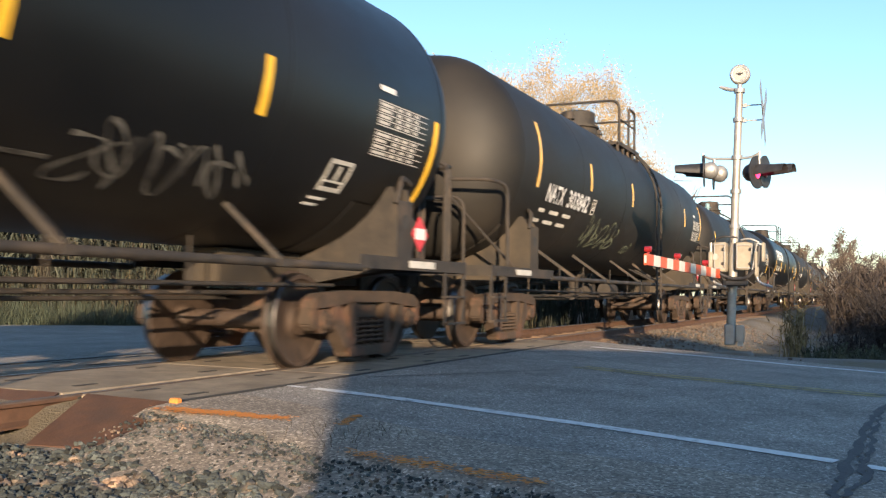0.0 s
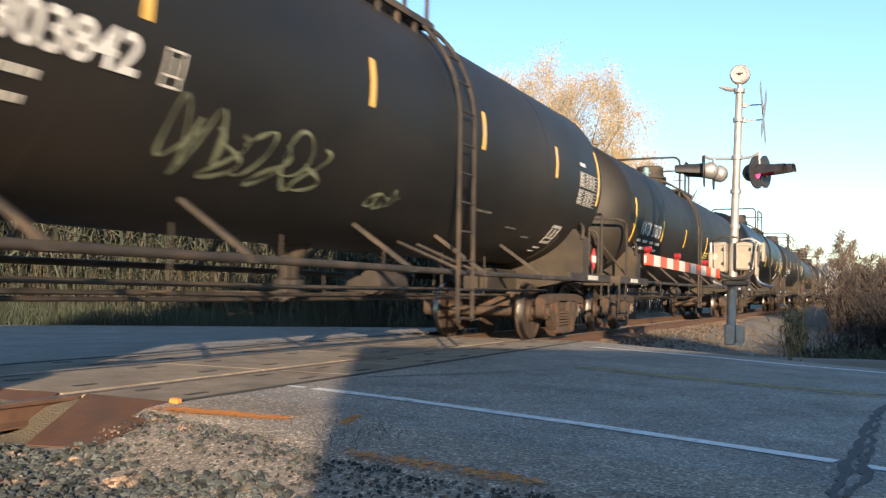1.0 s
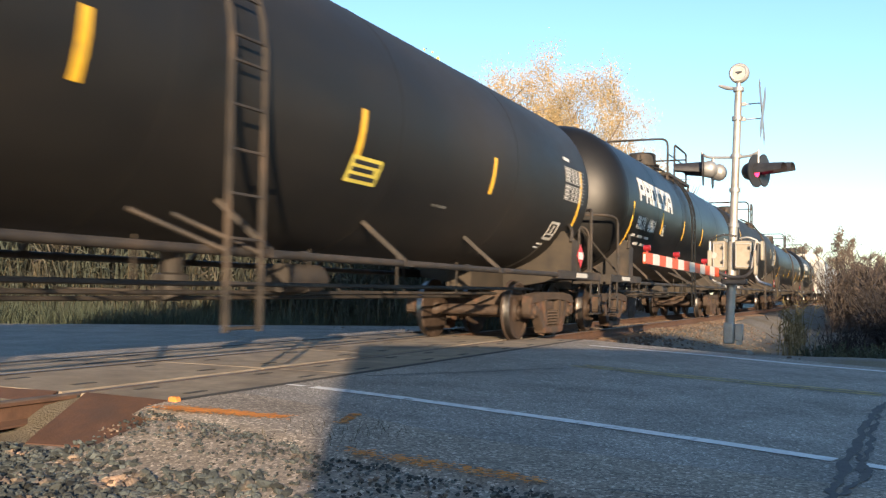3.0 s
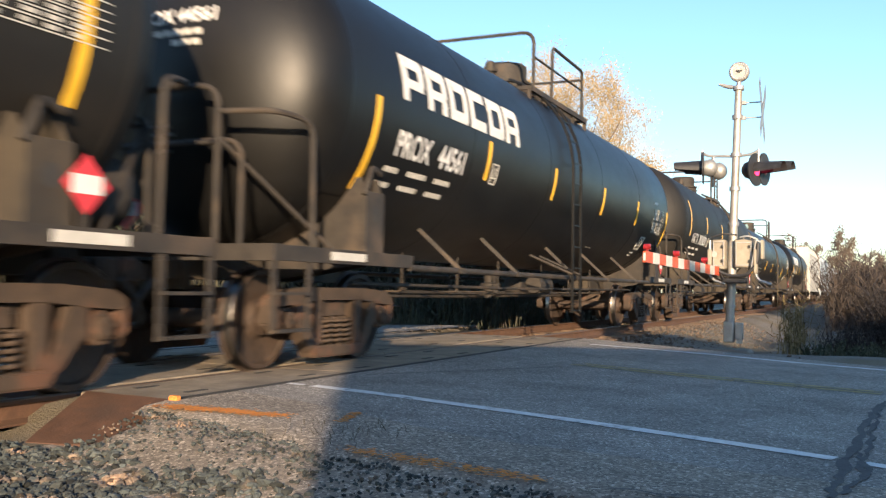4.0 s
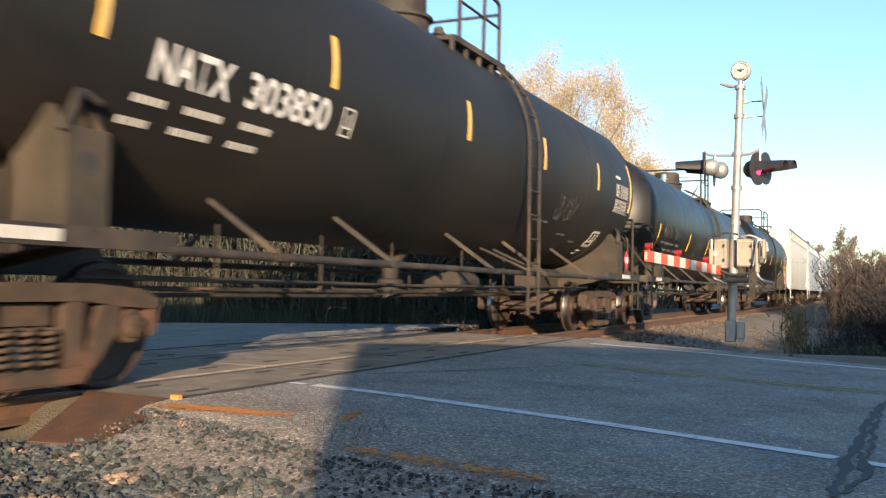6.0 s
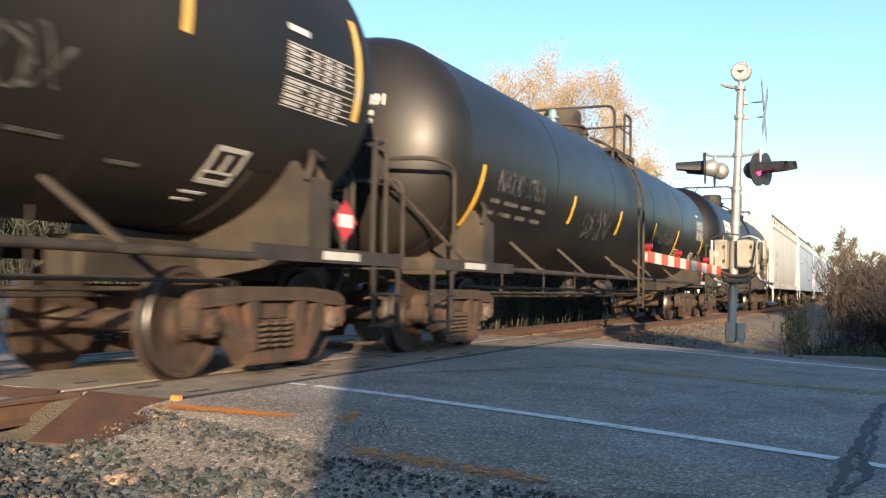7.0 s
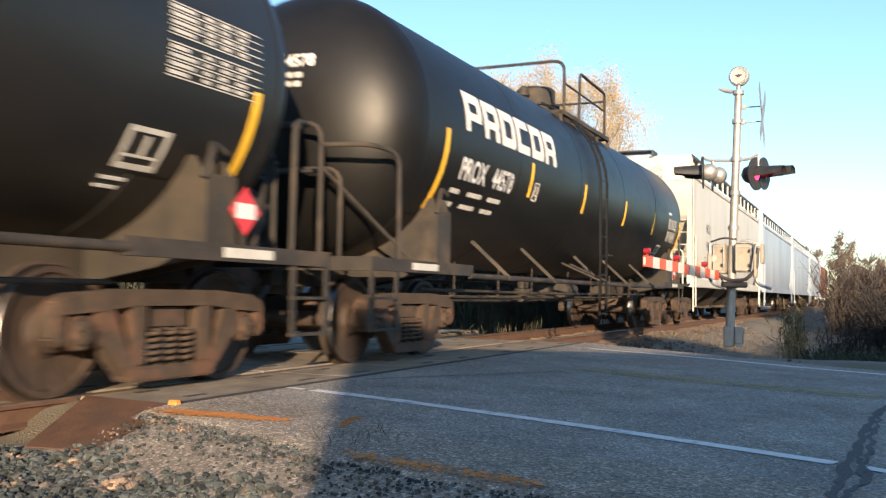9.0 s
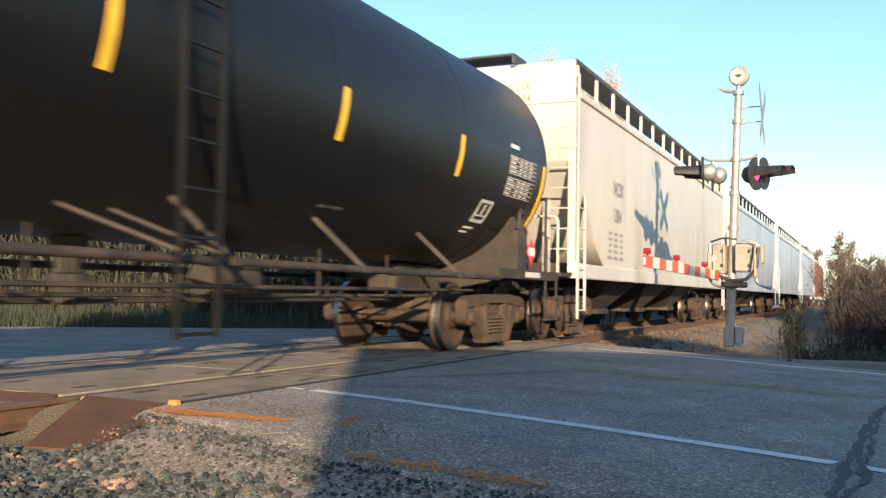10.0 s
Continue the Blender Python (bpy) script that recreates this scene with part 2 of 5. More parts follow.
def ground_z(x, y):
    d_road = max(near_edge(x) - y, y - far_edge(x) - 0.3)
    off = smooth01(0.0, 0.9, d_road) if x > -4.1 else smooth01(-0.25, 0.20, d_road)
    z = road_z(x, y) - 0.03
    if -7.30 < x < -4.30 and 4.9 < y < 14.3:
        return -0.24
    nz = noise.noise((x * 0.9, y * 0.9, 3.1)) * 0.03 + noise.noise((x * 0.2, y * 0.2, 7.7)) * 0.08
    if y < 6:
        tgt = -0.21 + nz * 0.6
    else:
        dx = abs(x - XC)
        tgt = -0.20 - 0.55 * smooth01(1.5, 3.4, dx) + nz
        if x > -3.4:
            tgt += 0.50 * smooth01(-3.4, -1.8, x) * smooth01(24, 16, y)
        if x < -9:
            tgt += 0.5 * smooth01(-9, -14, x)
    return z * (1 - off) + tgt * off
# ---------- ground, road, crossing ----------
def build_ground():
    bm = bmesh.new()
    def axis(lo, hi, fine_lo, fine_hi, step):
        a = list(np.arange(fine_lo, fine_hi + 1e-6, step))
        k, s = fine_hi, step
        while k < hi:
            s *= 1.35
            k += s
            a.append(k)
        k, s = fine_lo, step
        while k > lo:
            s *= 1.35
            k -= s
            a.insert(0, k)
        return a
    xs, ys = axis(-1500, 1500, -12, 4, 0.28), axis(-1200, 2500, 1.5, 26, 0.28)
    grid = [[bm.verts.new((x, y, ground_z(x, y))) for x in xs] for y in ys]
    for j in range(len(ys) - 1):
        for i in range(len(xs) - 1):
            bm.faces.new((grid[j][i], grid[j][i + 1], grid[j + 1][i + 1], grid[j + 1][i]))
    for f in bm.faces:
        c = f.calc_center_median()
        if -4.4 < c.x < 2.5 and -0.85 < c.y - near_edge(c.x) < 0.55:
            f.material_index = 1
    tagged(link_mesh("ground", bm, [M_GROUND, M_SHOULDER], smooth=True), "gravelly brown soil and verge beside the crossing", "ground", kind="structure")


def build_road():
    bm = bmesh.new()
    def strip(x_list):
        rows = []
        for x in x_list:
            a, b = near_edge(x), far_edge(x)
            us = [0.0, 0.012, 0.03] + [0.06 + 0.94 * k / 23 for k in range(24)]
            jag = noise.noise((x * 3.1, 0.0, 1.0)) * 0.12 + noise.noise((x * 9.0, 0.0, 4.0)) * 0.05
            rows.append([bm.verts.new((x, a + (b - a) * u + (jag if k < 3 else 0), road_z(x, 0) - (0.05, 0.012, 0.0)[min(k, 2)])) for k, u in enumerate(us)])
        for A, B in zip(rows, rows[1:]):
            for k in range(26):
                f = bm.faces.new((A[k], B[k], B[k + 1], A[k + 1]))
                f.material_index = 1 if k < 4 and A[k].co.x > -5 else 0
    strip(list(np.arange(-4.19, 3.01, 0.1)) + [3.5, 4.2, 5, 6] + [8, 12, 20, 40])
    strip([-60, -40, -26, -20, -16, -13] + list(np.arange(-11, -7.43, 0.5)) + [-7.44])
    return tagged(link_mesh("road", bm, [M_ASPH, M_SHOULDER], smooth=True), "worn grey asphalt road over the level crossing", "road", kind="structure")


def paint(name, pts, w, mat, label, ragged=0.12):
    bm = bmesh.new()
    L, R = [], []
    n = len(pts)
    for i, (x, y) in enumerate(pts):
        a, b = pts[max(0, i - 1)], pts[min(n - 1, i + 1)]
        t = Vector((b[0] - a[0], b[1] - a[1])).normalized()
        ww = w * (1 + ragged * (noise.noise((x * 5, y * 5, 2.0)) + 0.6 * noise.noise((x * 17, y * 17, 5.0))))
        z = max(road_z(x, y), ground_z(x, y) if y < near_edge(x) else -9) + 0.005
        L.append(bm.verts.new((x - t.y * ww / 2, y + t.x * ww / 2, z)))
        R.append(bm.verts.new((x + t.y * ww / 2, y - t.x * ww / 2, z)))
    for i in range(n - 1):
        bm.faces.new((L[i], R[i], R[i + 1], L[i + 1]))
    return tagged(link_mesh(name, bm, mat), label, "road marking", kind="structure")


def spray(pts, spread, n, seed, label):
    """Specks of sprayed paint scattered along a line on the ground."""
    rng = random.Random(seed)
    V, F = [], []
    for k in range(n):
        x, y = rng.choice(pts)
        x, y = x + rng.gauss(0, spread * 1.5), y + rng.gauss(0, spread)
        z = max(road_z(x, y) if y > near_edge(x) else -9, ground_z(x, y)) + 0.004
        s, a = rng.uniform(0.004, 0.014), rng.uniform(0, 1.57)
        o = len(V)
        V += [(x + s * 1.6 * math.cos(a + q * 1.5708), y + s * math.sin(a + q * 1.5708), z) for q in range(4)]
        F.append((o, o + 1, o + 2, o + 3))
    me = bpy.data.meshes.new("spray_marking")
    me.from_pydata(V, [], F)
    me.materials.append(M_ORANGE)
    tagged(new("spray_marking", me), label, "road marking", kind="structure")


def seg(a, b, n=24, wob=0.0):
    return [(a[0] + (b[0] - a[0]) * i / n + wob * noise.noise((i * 0.31, a[0], 0)), a[1] + (b[1] - a[1]) * i / n + wob * noise.noise((i * 0.31, a[1], 5))) for i in range(n + 1)]


def build_rails():
    for i, x in enumerate((XC + GAUGE / 2, XC - GAUGE / 2)):
        bm = bmesh.new()
        prof = [(-0.07, -0.17), (0.07, -0.17), (0.07, -0.155), (0.012, -0.13), (0.012, -0.045), (0.037, -0.035), (0.037, -0.012), (-0.037, -0.012), (-0.037, -0.035), (-0.012, -0.045), (-0.012, -0.13), (-0.07, -0.155)]
        prism(bm, [(x + a, b) for a, b in prof], -40, 400, "xz")
        rail = tagged(link_mesh("rail", bm, M_RAIL), "rusty steel running rail of the track", "rail", "rails of the track")
        bm = bmesh.new()
        prism(bm, [(x - 0.037, -0.0125), (x + 0.037, -0.0125), (x + 0.028, 0.0), (x - 0.028, 0.0)], -40, 400, "xz")
        part("rail_head", bm, M_RAILDARK if i == 0 else M_RAILTOP, rail, "brown dulled rail head" if i == 0 else "polished steel rail head", smooth=False)


def build_crossing():
    """Concrete panels between and beside the rails, with rubber flangeways."""
    y0, y1, n = 4.83, 14.45, 4
    xr, xl = XC + GAUGE / 2, XC - GAUGE / 2
    deck = tagged(empty("crossing_deck", XC, y0, 0), "worn concrete panel deck between the rails of the crossing", "crossing deck", kind="structure")
    step = (y1 - y0) / n
    for (a, b) in ((xr + 0.05, xr + 0.86), (xl + 0.11, xr - 0.11), (xl - 0.86, xl - 0.05)):
        for k in range(n):
            bm = bmesh.new()
            box(bm, (a + b) / 2 - XC, step * (k + 0.5), -0.09, b - a - 0.012, step - 0.014, 0.18, bev=0.012)
            p = part("concrete_panel", bm, M_CONC, deck, smooth=False)
            for u in (0.2, 0.8):
                for sgn in (-0.28, 0.28):
                    q = bmesh.new()
                    box(q, (a + b) / 2 - XC + sgn * (b - a), step * (k + u), 0.001, 0.05, 0.22, 0.006)
                    part("lifting_slot", q, M_RUBBER, p, smooth=False)
    for x, w in ((xr + 0.043, 0.010), (xr - 0.075, 0.07), (xl + 0.075, 0.07), (xl - 0.043, 0.010), (xr + 0.880, 0.06), (xl - 0.880, 0.06)):
        bm = bmesh.new()
        box(bm, x - XC, (y1 - y0) / 2, -0.092 + (0.022 if w == 0.06 else 0), w, y1 - y0, 0.15)
        part("flangeway_filler", bm, M_RUBBER, deck, smooth=False)


def build_track_bed():
    """Ties past the deck."""
    rng = random.Random(5)
    first = None
    for k in range(60):
        y = 15.0 + k * 0.53
        if first is None:
            bm = bmesh.new()
            box(bm, 0, 0, 0, 2.6, 0.22, 0.16, bev=0.015)
            first = tagged(link_mesh("railway_tie", bm, M_TIE), "weathered brown timber railway tie in ballast", "railway tie", "ties of the track")
            first.matrix_basis = pose(XC, y, -0.245)
        else:
            copy_thing(first, pose(XC + rng.uniform(-.05, .05), y, -0.245 + rng.uniform(-.01, .01), 0, 0, rng.uniform(-1, 1)))


M_TIE = pbr("weathered_tie_timber", (0.10, 0.068, 0.045), (0.18, 0.125, 0.085), 9, 0.9, 0, 0.5, 40, stretch=(0.3, 2, 2))


def rocks(name, n, place, size, mat, label, cat, seed):
    """Angular broken stones lying on the ground, in one mesh."""
    rng = np.random.default_rng(seed)
    t = (1 + 5 ** 0.5) / 2
    base = np.array([(-1, t, 0), (1, t, 0), (-1, -t, 0), (1, -t, 0), (0, -1, t), (0, 1, t), (0, -1, -t), (0, 1, -t), (t, 0, -1), (t, 0, 1), (-t, 0, -1), (-t, 0, 1)]) / 1.9
    tri = [(0, 11, 5), (0, 5, 1), (0, 1, 7), (0, 7, 10), (0, 10, 11), (1, 5, 9), (5, 11, 4), (11, 10, 2), (10, 7, 6), (7, 1, 8), (3, 9, 4), (3, 4, 2), (3, 2, 6), (3, 6, 8), (3, 8, 9), (4, 9, 5), (2, 4, 11), (6, 2, 10), (8, 6, 7), (9, 8, 1)]
    vs, fs = [], []
    for i in range(n):
        x, y = place(rng)
        s = size * rng.uniform(0.55, 1.5)
        b = base * rng.uniform(0.55, 1.15, (12, 1)) * np.array([rng.uniform(.8, 1.3), rng.uniform(.6, 1.0), rng.uniform(.45, .8)])
        e = np.array(Euler(rng.uniform(-0.5, 0.5, 2).tolist() + [rng.uniform(0, 6.28)]).to_matrix())
        b = b @ e.T * s
        o = len(vs)
        vs += (b + np.array([x, y, ground_z(x, y) + s * 0.25])).tolist()
        fs += [tuple(o + k for k in f) for f in tri]
    me = bpy.data.meshes.new(name)
    me.from_pydata(vs, [], fs)
    me.materials.append(mat)
    return tagged(new(name, me), label, cat, kind="stuff")
# ---------- railway cars: local y runs along the car, +x is the side towards the road ----------
WR = 0.457
CENTRE = {"A": 2.72, "B": 2.53, "C": 2.66}     # height of the tank's axis for each kind of car
ZC = CENTRE["A"]
OFF = 0.10


def arc_pt(R, a, y, off=0.0):
    """A point on the tank's skin: angle a from the +x side upwards."""
    return ((R + off) * math.cos(a), y, ZC + (R + off) * math.sin(a))


def skin_strip(bm, R, y0, y1, a0, a1, off=0.006, n=8):
    """A thin sheet that follows the tank's skin."""
    rows = []
    for o in (off - 0.005, off):
        rows.append([[bm.verts.new(arc_pt(R, a0 + (a1 - a0) * i / n, y, o)) for y in (y0, y1)] for i in range(n + 1)])
    for i in range(n):
        A, B = rows[1][i], rows[1][i + 1]
        bm.faces.new((A[0], A[1], B[1], B[0]))
        C, D = rows[0][i], rows[0][i + 1]
        bm.faces.new((A[0], B[0], D[0], C[0]))
        bm.faces.new((A[1], C[1], D[1], B[1]))
    bm.faces.new((rows[1][0][0], rows[0][0][0], rows[0][0][1], rows[1][0][1]))
    bm.faces.new((rows[1][n][0], rows[1][n][1], rows[0][n][1], rows[0][n][0]))


def text_mesh(body, height, width_scale=0.8):
    cu = bpy.data.curves.new("txt", "FONT")
    cu.body = body
    cu.size = height / 0.7
    cu.extrude = 0.0
    cu.offset = 0.012 * height / 0.35
    cu.resolution_u = 3
    tmp = new("txt", cu)
    dg = bpy.context.evaluated_depsgraph_get()
    me = bpy.data.meshes.new_from_object(tmp.evaluated_get(dg))
    bpy.data.objects.remove(tmp)
    for v in me.vertices:
        v.co.x *= width_scale
    return me


def tank_text(body, R, y, z, height, parent, name="lettering", ws=0.8, mat=None):
    """Stencilled writing wrapped on the tank's near side, starting at y, centred at height z."""
    me = text_mesh(body, height, ws)
    a0 = math.asin(max(-1, min(1, (z - ZC) / R)))
    for v in me.vertices:
        v.co = Vector(arc_pt(R, a0 + (v.co.y - height / 2) / R, y + v.co.x, 0.012))
    me.materials.append(mat or M_WHITE)
    ob = new(name, me)
    ob.parent = parent
    return ob


def tank_bars(R, y, z, rows, parent, name="stencil_line", mat=None, gap=0.085, h=0.055, rng=None):
    """Unreadable stencil lines as plain bars on the tank's near side; rows are lists of (offset, width)."""
    for i, row in enumerate(rows):
        zz = z - i * gap
        a = math.asin((zz - ZC) / R)
        for o, w in row:
            bm = bmesh.new()
            skin_strip(bm, R, y + o, y + o + w, a - h / 2 / R, a + h / 2 / R, 0.008, 2)
            part(name, bm, mat or M_WHITE, parent, smooth=False)


def scribble(R, y0, z0, w, h, n, seed, parent, mat):
    """Sprayed loops of an unreadable tag."""
    rng = random.Random(seed)
    for k in range(n):
        bm = bmesh.new()
        cy, cz = y0 + w * (k + 0.5) / n, z0
        ph, fa, fb = rng.uniform(0, 6.28), rng.choice((1.0, 1.5, 2.0)), rng.choice((1.0, 2.0, 3.0))
        pts = []
        for i in range(27):
            t = i / 26 * 5.2
            pts.append((cy + w / n * 0.62 * math.sin(fa * t + ph) + 0.15 * w / n * t / 5, cz + h * 0.5 * math.cos(fb * t * 0.8 + ph * 1.7) * (0.7 + 0.3 * math.sin(t))))
        L, Rr = [], []
        for i, (y, z) in enumerate(pts):
            a, b = pts[max(0, i - 1)], pts[min(26, i + 1)]
            d = Vector((b[0] - a[0], b[1] - a[1]))
            d = d.normalized() if d.length > 1e-6 else Vector((1, 0))
            ww = 0.013 + 0.007 * math.sin(i * 0.9 + k)
            for lst, s in ((L, 1), (Rr, -1)):
                yy, zz = y - d.y * ww * s, z + d.x * ww * s
                ang = math.asin(max(-0.99, min(0.99, (zz - ZC) / R)))
                lst.append(bm.verts.new(arc_pt(R, ang, yy, 0.007)))
        for i in range(26):
            bm.faces.new((L[i], Rr[i], Rr[i + 1], L[i + 1]))
        part("spray_stroke", bm, mat, parent, smooth=False)


M_YELP = pbr("faded_yellow_reflective_tape", (0.74, 0.44, 0.07), (0.82, 0.52, 0.13), 9, 0.45, 0, 0.05, 80, (0.60, 0.48, 0.30), 3, 0.55, 0.75)
M_SPRAY = pbr("faded_grey_spray", (0.095, 0.092, 0.082), (0.15, 0.145, 0.13), 6, 0.7, 0, 0.05, 40, (0.035, 0.033, 0.030), 3, 0.45, 0.62)
M_SPRAYG = pbr("pale_green_spray", (0.17, 0.19, 0.12), (0.27, 0.29, 0.18), 6, 0.7, 0, 0.05, 40, (0.04, 0.042, 0.033), 3, 0.5, 0.66)
M_TAG = pbr("weathered_white_label", (0.45, 0.44, 0.40), (0.60, 0.58, 0.53), 9, 0.6)
M_PLAC = pbr("placard_white", (0.66, 0.64, 0.62), (0.78, 0.76, 0.74), 8, 0.5)
M_YLAB = pbr("yellow_label", (0.62, 0.52, 0.08), (0.74, 0.62, 0.10), 9, 0.5)
M_CAP = pbr("rust_stained_grey_bearing_cap", (0.10, 0.085, 0.07), (0.17, 0.14, 0.11), 14, 0.7, 0, 0.3, 60, (0.16, 0.10, 0.07), 8, 0.5, 0.65)
M_VALVE = pbr("teal_valve_metal", (0.14, 0.24, 0.27), (0.22, 0.33, 0.36), 9, 0.5)


def wheelset_mesh():
    half = [(0.55, 0.085), (0.60, 0.13), (0.655, 0.14), (0.665, 0.40), (0.662, 0.475), (0.675, 0.486), (0.692, 0.484), (0.703, 0.462), (0.712, 0.459), (0.785, 0.454),
            (0.792, 0.448), (0.792, 0.405), (0.768, 0.39), (0.745, 0.30), (0.735, 0.19), (0.755, 0.155), (0.80, 0.145), (0.80, 0.085), (0.93, 0.080), (0.93, 0.0)]
    prof = [(-s, r) for s, r in half[::-1]] + half
    bm = bmesh.new()
    lathe(bm, prof, 40, "x")
    for f in bm.faces:
        c = f.calc_center_median()
        if math.hypot(c.y, c.z) > 0.449 and abs(c.x) > 0.705:
            f.material_index = 1
    me = bpy.data.meshes.new("wheelset")
    bmesh.ops.recalc_face_normals(bm, faces=bm.faces[:])
    bm.to_mesh(me)
    bm.free()
    for p in me.polygons:
        p.use_smooth = True
    me.set_sharp_from_angle(angle=radians(35))
    me.materials.append(M_WHEEL)
    me.materials.append(M_TREAD)
    return me


def spring_mesh():
    bm = bmesh.new()
    n = 54
    tube(bm, [(0.055 * math.cos(i * 0.66), 0.055 * math.sin(i * 0.66), 0.20 + 0.27 * i / n) for i in range(n + 1)], 0.017, 6)
    me = bpy.data.meshes.new("spring")
    bm.to_mesh(me)
    bm.free()
    for p in me.polygons:
        p.use_smooth = True
    me.materials.append(M_TRUCK)
    return me


def side_frame_mesh():
    """Cast side frame in the plane x = 0, hollow between its members."""
    bm = bmesh.new()
    w = 0.085
    top = [(-1.13, 0.56), (-1.10, 0.66), (-0.98, 0.72), (-0.5, 0.755), (0.5, 0.755), (0.98, 0.72), (1.10, 0.66), (1.13, 0.56), (0.96, 0.585), (0.72, 0.60), (0.42, 0.635), (-0.42, 0.635), (-0.72, 0.60), (-0.96, 0.585)]
    prism(bm, top, -w, w)
    for s in (-1, 1):
        prism(bm, [(s * y, z) for y, z in [(0.28, 0.66), (0.44, 0.66), (0.43, 0.20), (0.29, 0.20)]], -w * 0.9, w * 0.9)
        prism(bm, [(s * y, z) for y, z in [(0.60, 0.62), (0.74, 0.62), (0.76, 0.44), (0.55, 0.20), (0.42, 0.10), (0.38, 0.22), (0.50, 0.34)]], -w * 0.95, w * 0.95)
        prism(bm, [(s * y, z) for y, z in [(1.13, 0.60), (1.13, 0.42), (1.06, 0.36), (1.02, 0.40), (1.02, 0.60)]], -w * 0.9, w * 0.9)
        prism(bm, [(s * y, z) for y, z in [(0.66, 0.62), (0.78, 0.62), (0.78, 0.40), (0.70, 0.34)]], -w * 0.8, w * 0.8)
    prism(bm, [(-0.50, 0.20), (-0.44, 0.09), (0.44, 0.09), (0.50, 0.20)], -w * 1.15, w * 1.15)
    bmesh.ops.bevel(bm, geom=bm.edges[:], offset=0.014, segments=2, affect="EDGES")
    me = bpy.data.meshes.new("side_frame")
    bmesh.ops.recalc_face_normals(bm, faces=bm.faces[:])
    bm.to_mesh(me)
    bm.free()
    for p in me.polygons:
        p.use_smooth = True
    me.set_sharp_from_angle(angle=radians(40))
    me.materials.append(M_TRUCK)
    return me


def cap_mesh():
    bm = bmesh.new()
    lathe(bm, [(0.86, 0.0), (0.86, 0.125), (1.04, 0.125), (1.06, 0.115), (1.06, 0.085), (1.10, 0.080), (1.105, 0.065), (1.105, 0.0)], 24, "x")
    for k in range(3):
        a = k * 2.094 + 0.4
        box(bm, 1.11, 0.045 * math.cos(a), 0.045 * math.sin(a), 0.02, 0.022, 0.022)
    me = bpy.data.meshes.new("bearing_cap")
    bmesh.ops.recalc_face_normals(bm, faces=bm.faces[:])
    bm.to_mesh(me)
    bm.free()
    for p in me.polygons:
        p.use_smooth = True
    me.set_sharp_from_angle(angle=radians(35))
    return me


ME_WHEEL, ME_SPRING, ME_SIDE, ME_CAP = wheelset_mesh(), spring_mesh(), side_frame_mesh(), cap_mesh()
ME_CAP.materials.append(M_TRUCK)
ME_CAP2 = ME_CAP.copy()
ME_CAP2.materials[0] = M_CAP


def truck(car, y, blue=False):
    """A three-piece truck under the car: bolster with side frames, springs, wheelsets."""
    bm = bmesh.new()
    prism(bm, [(-1.02, 0.48), (1.02, 0.48), (1.02, 0.62), (0.5, 0.74), (-0.5, 0.74), (-1.02, 0.62)], -0.20, 0.20, "xz")
    lathe(bm, [(0.70, 0.0), (0.70, 0.24), (0.83, 0.24), (0.83, 0.0)], 20, "z")
    tr = part("truck", bm, M_TRUCK, car, "rust-brown cast steel wheel truck")
    tr.location = (0, y, 0)
    def child(name, me, x=0, yy=0, z=0, rz=0):
        ob = new(name, me)
        ob.parent = tr
        ob.matrix_basis = pose(x, yy, z, 0, 0, rz)
        return ob
    for s in (-1, 1):
        child("side_frame", ME_SIDE, s * 1.0)
        for k in (-0.17, 0.0, 0.17):
            child("spring", ME_SPRING, s * 1.03, k)
        child("wheelset", ME_WHEEL, 0, s * 0.89, WR)
        for e in (-1, 1):
            child("bearing_cap", ME_CAP2 if blue and e > 0 else ME_CAP, 0, e * 0.89, WR, 0 if s > 0 else 180)
        bb = bmesh.new()
        tube(bb, [(-0.72, s * 0.40, 0.36), (0, s * 0.28, 0.36), (0.72, s * 0.40, 0.36)], 0.035, 6)
        tube(bb, [(-0.72, s * 0.40, 0.36), (0.72, s * 0.40, 0.36)], 0.03, 6)
        for sx in (-0.745, 0.745):
            box(bb, sx, s * 0.415, 0.40, 0.09, 0.05, 0.30)
        ob = link_mesh("brake_beam", bb, M_TRUCK, tr)
    return tr


def coupler(car, y, s):
    bm = bmesh.new()
    box(bm, 0, y - s * 0.30, 0.87, 0.16, 0.75, 0.17, bev=0.02)
    box(bm, 0.02, y + s * 0.04, 0.87, 0.30, 0.22, 0.27, bev=0.05)
    box(bm, 0.10, y + s * 0.14, 0.87, 0.12, 0.12, 0.26, bev=0.04)
    part("coupler", bm, M_TRUCK, car, "rusty knuckle coupler")
    bm = bmesh.new()
    tube(bm, bend([(0.35, y - s * 0.25, 0.80), (0.36, y - s * 0.05, 0.62), (0.30, y + s * 0.05, 0.42), (0.12, y + s * 0.06, 0.40)], 0.15), 0.028, 8)
    part("air_hose", bm, M_RUBBER, car, "black rubber air hose")


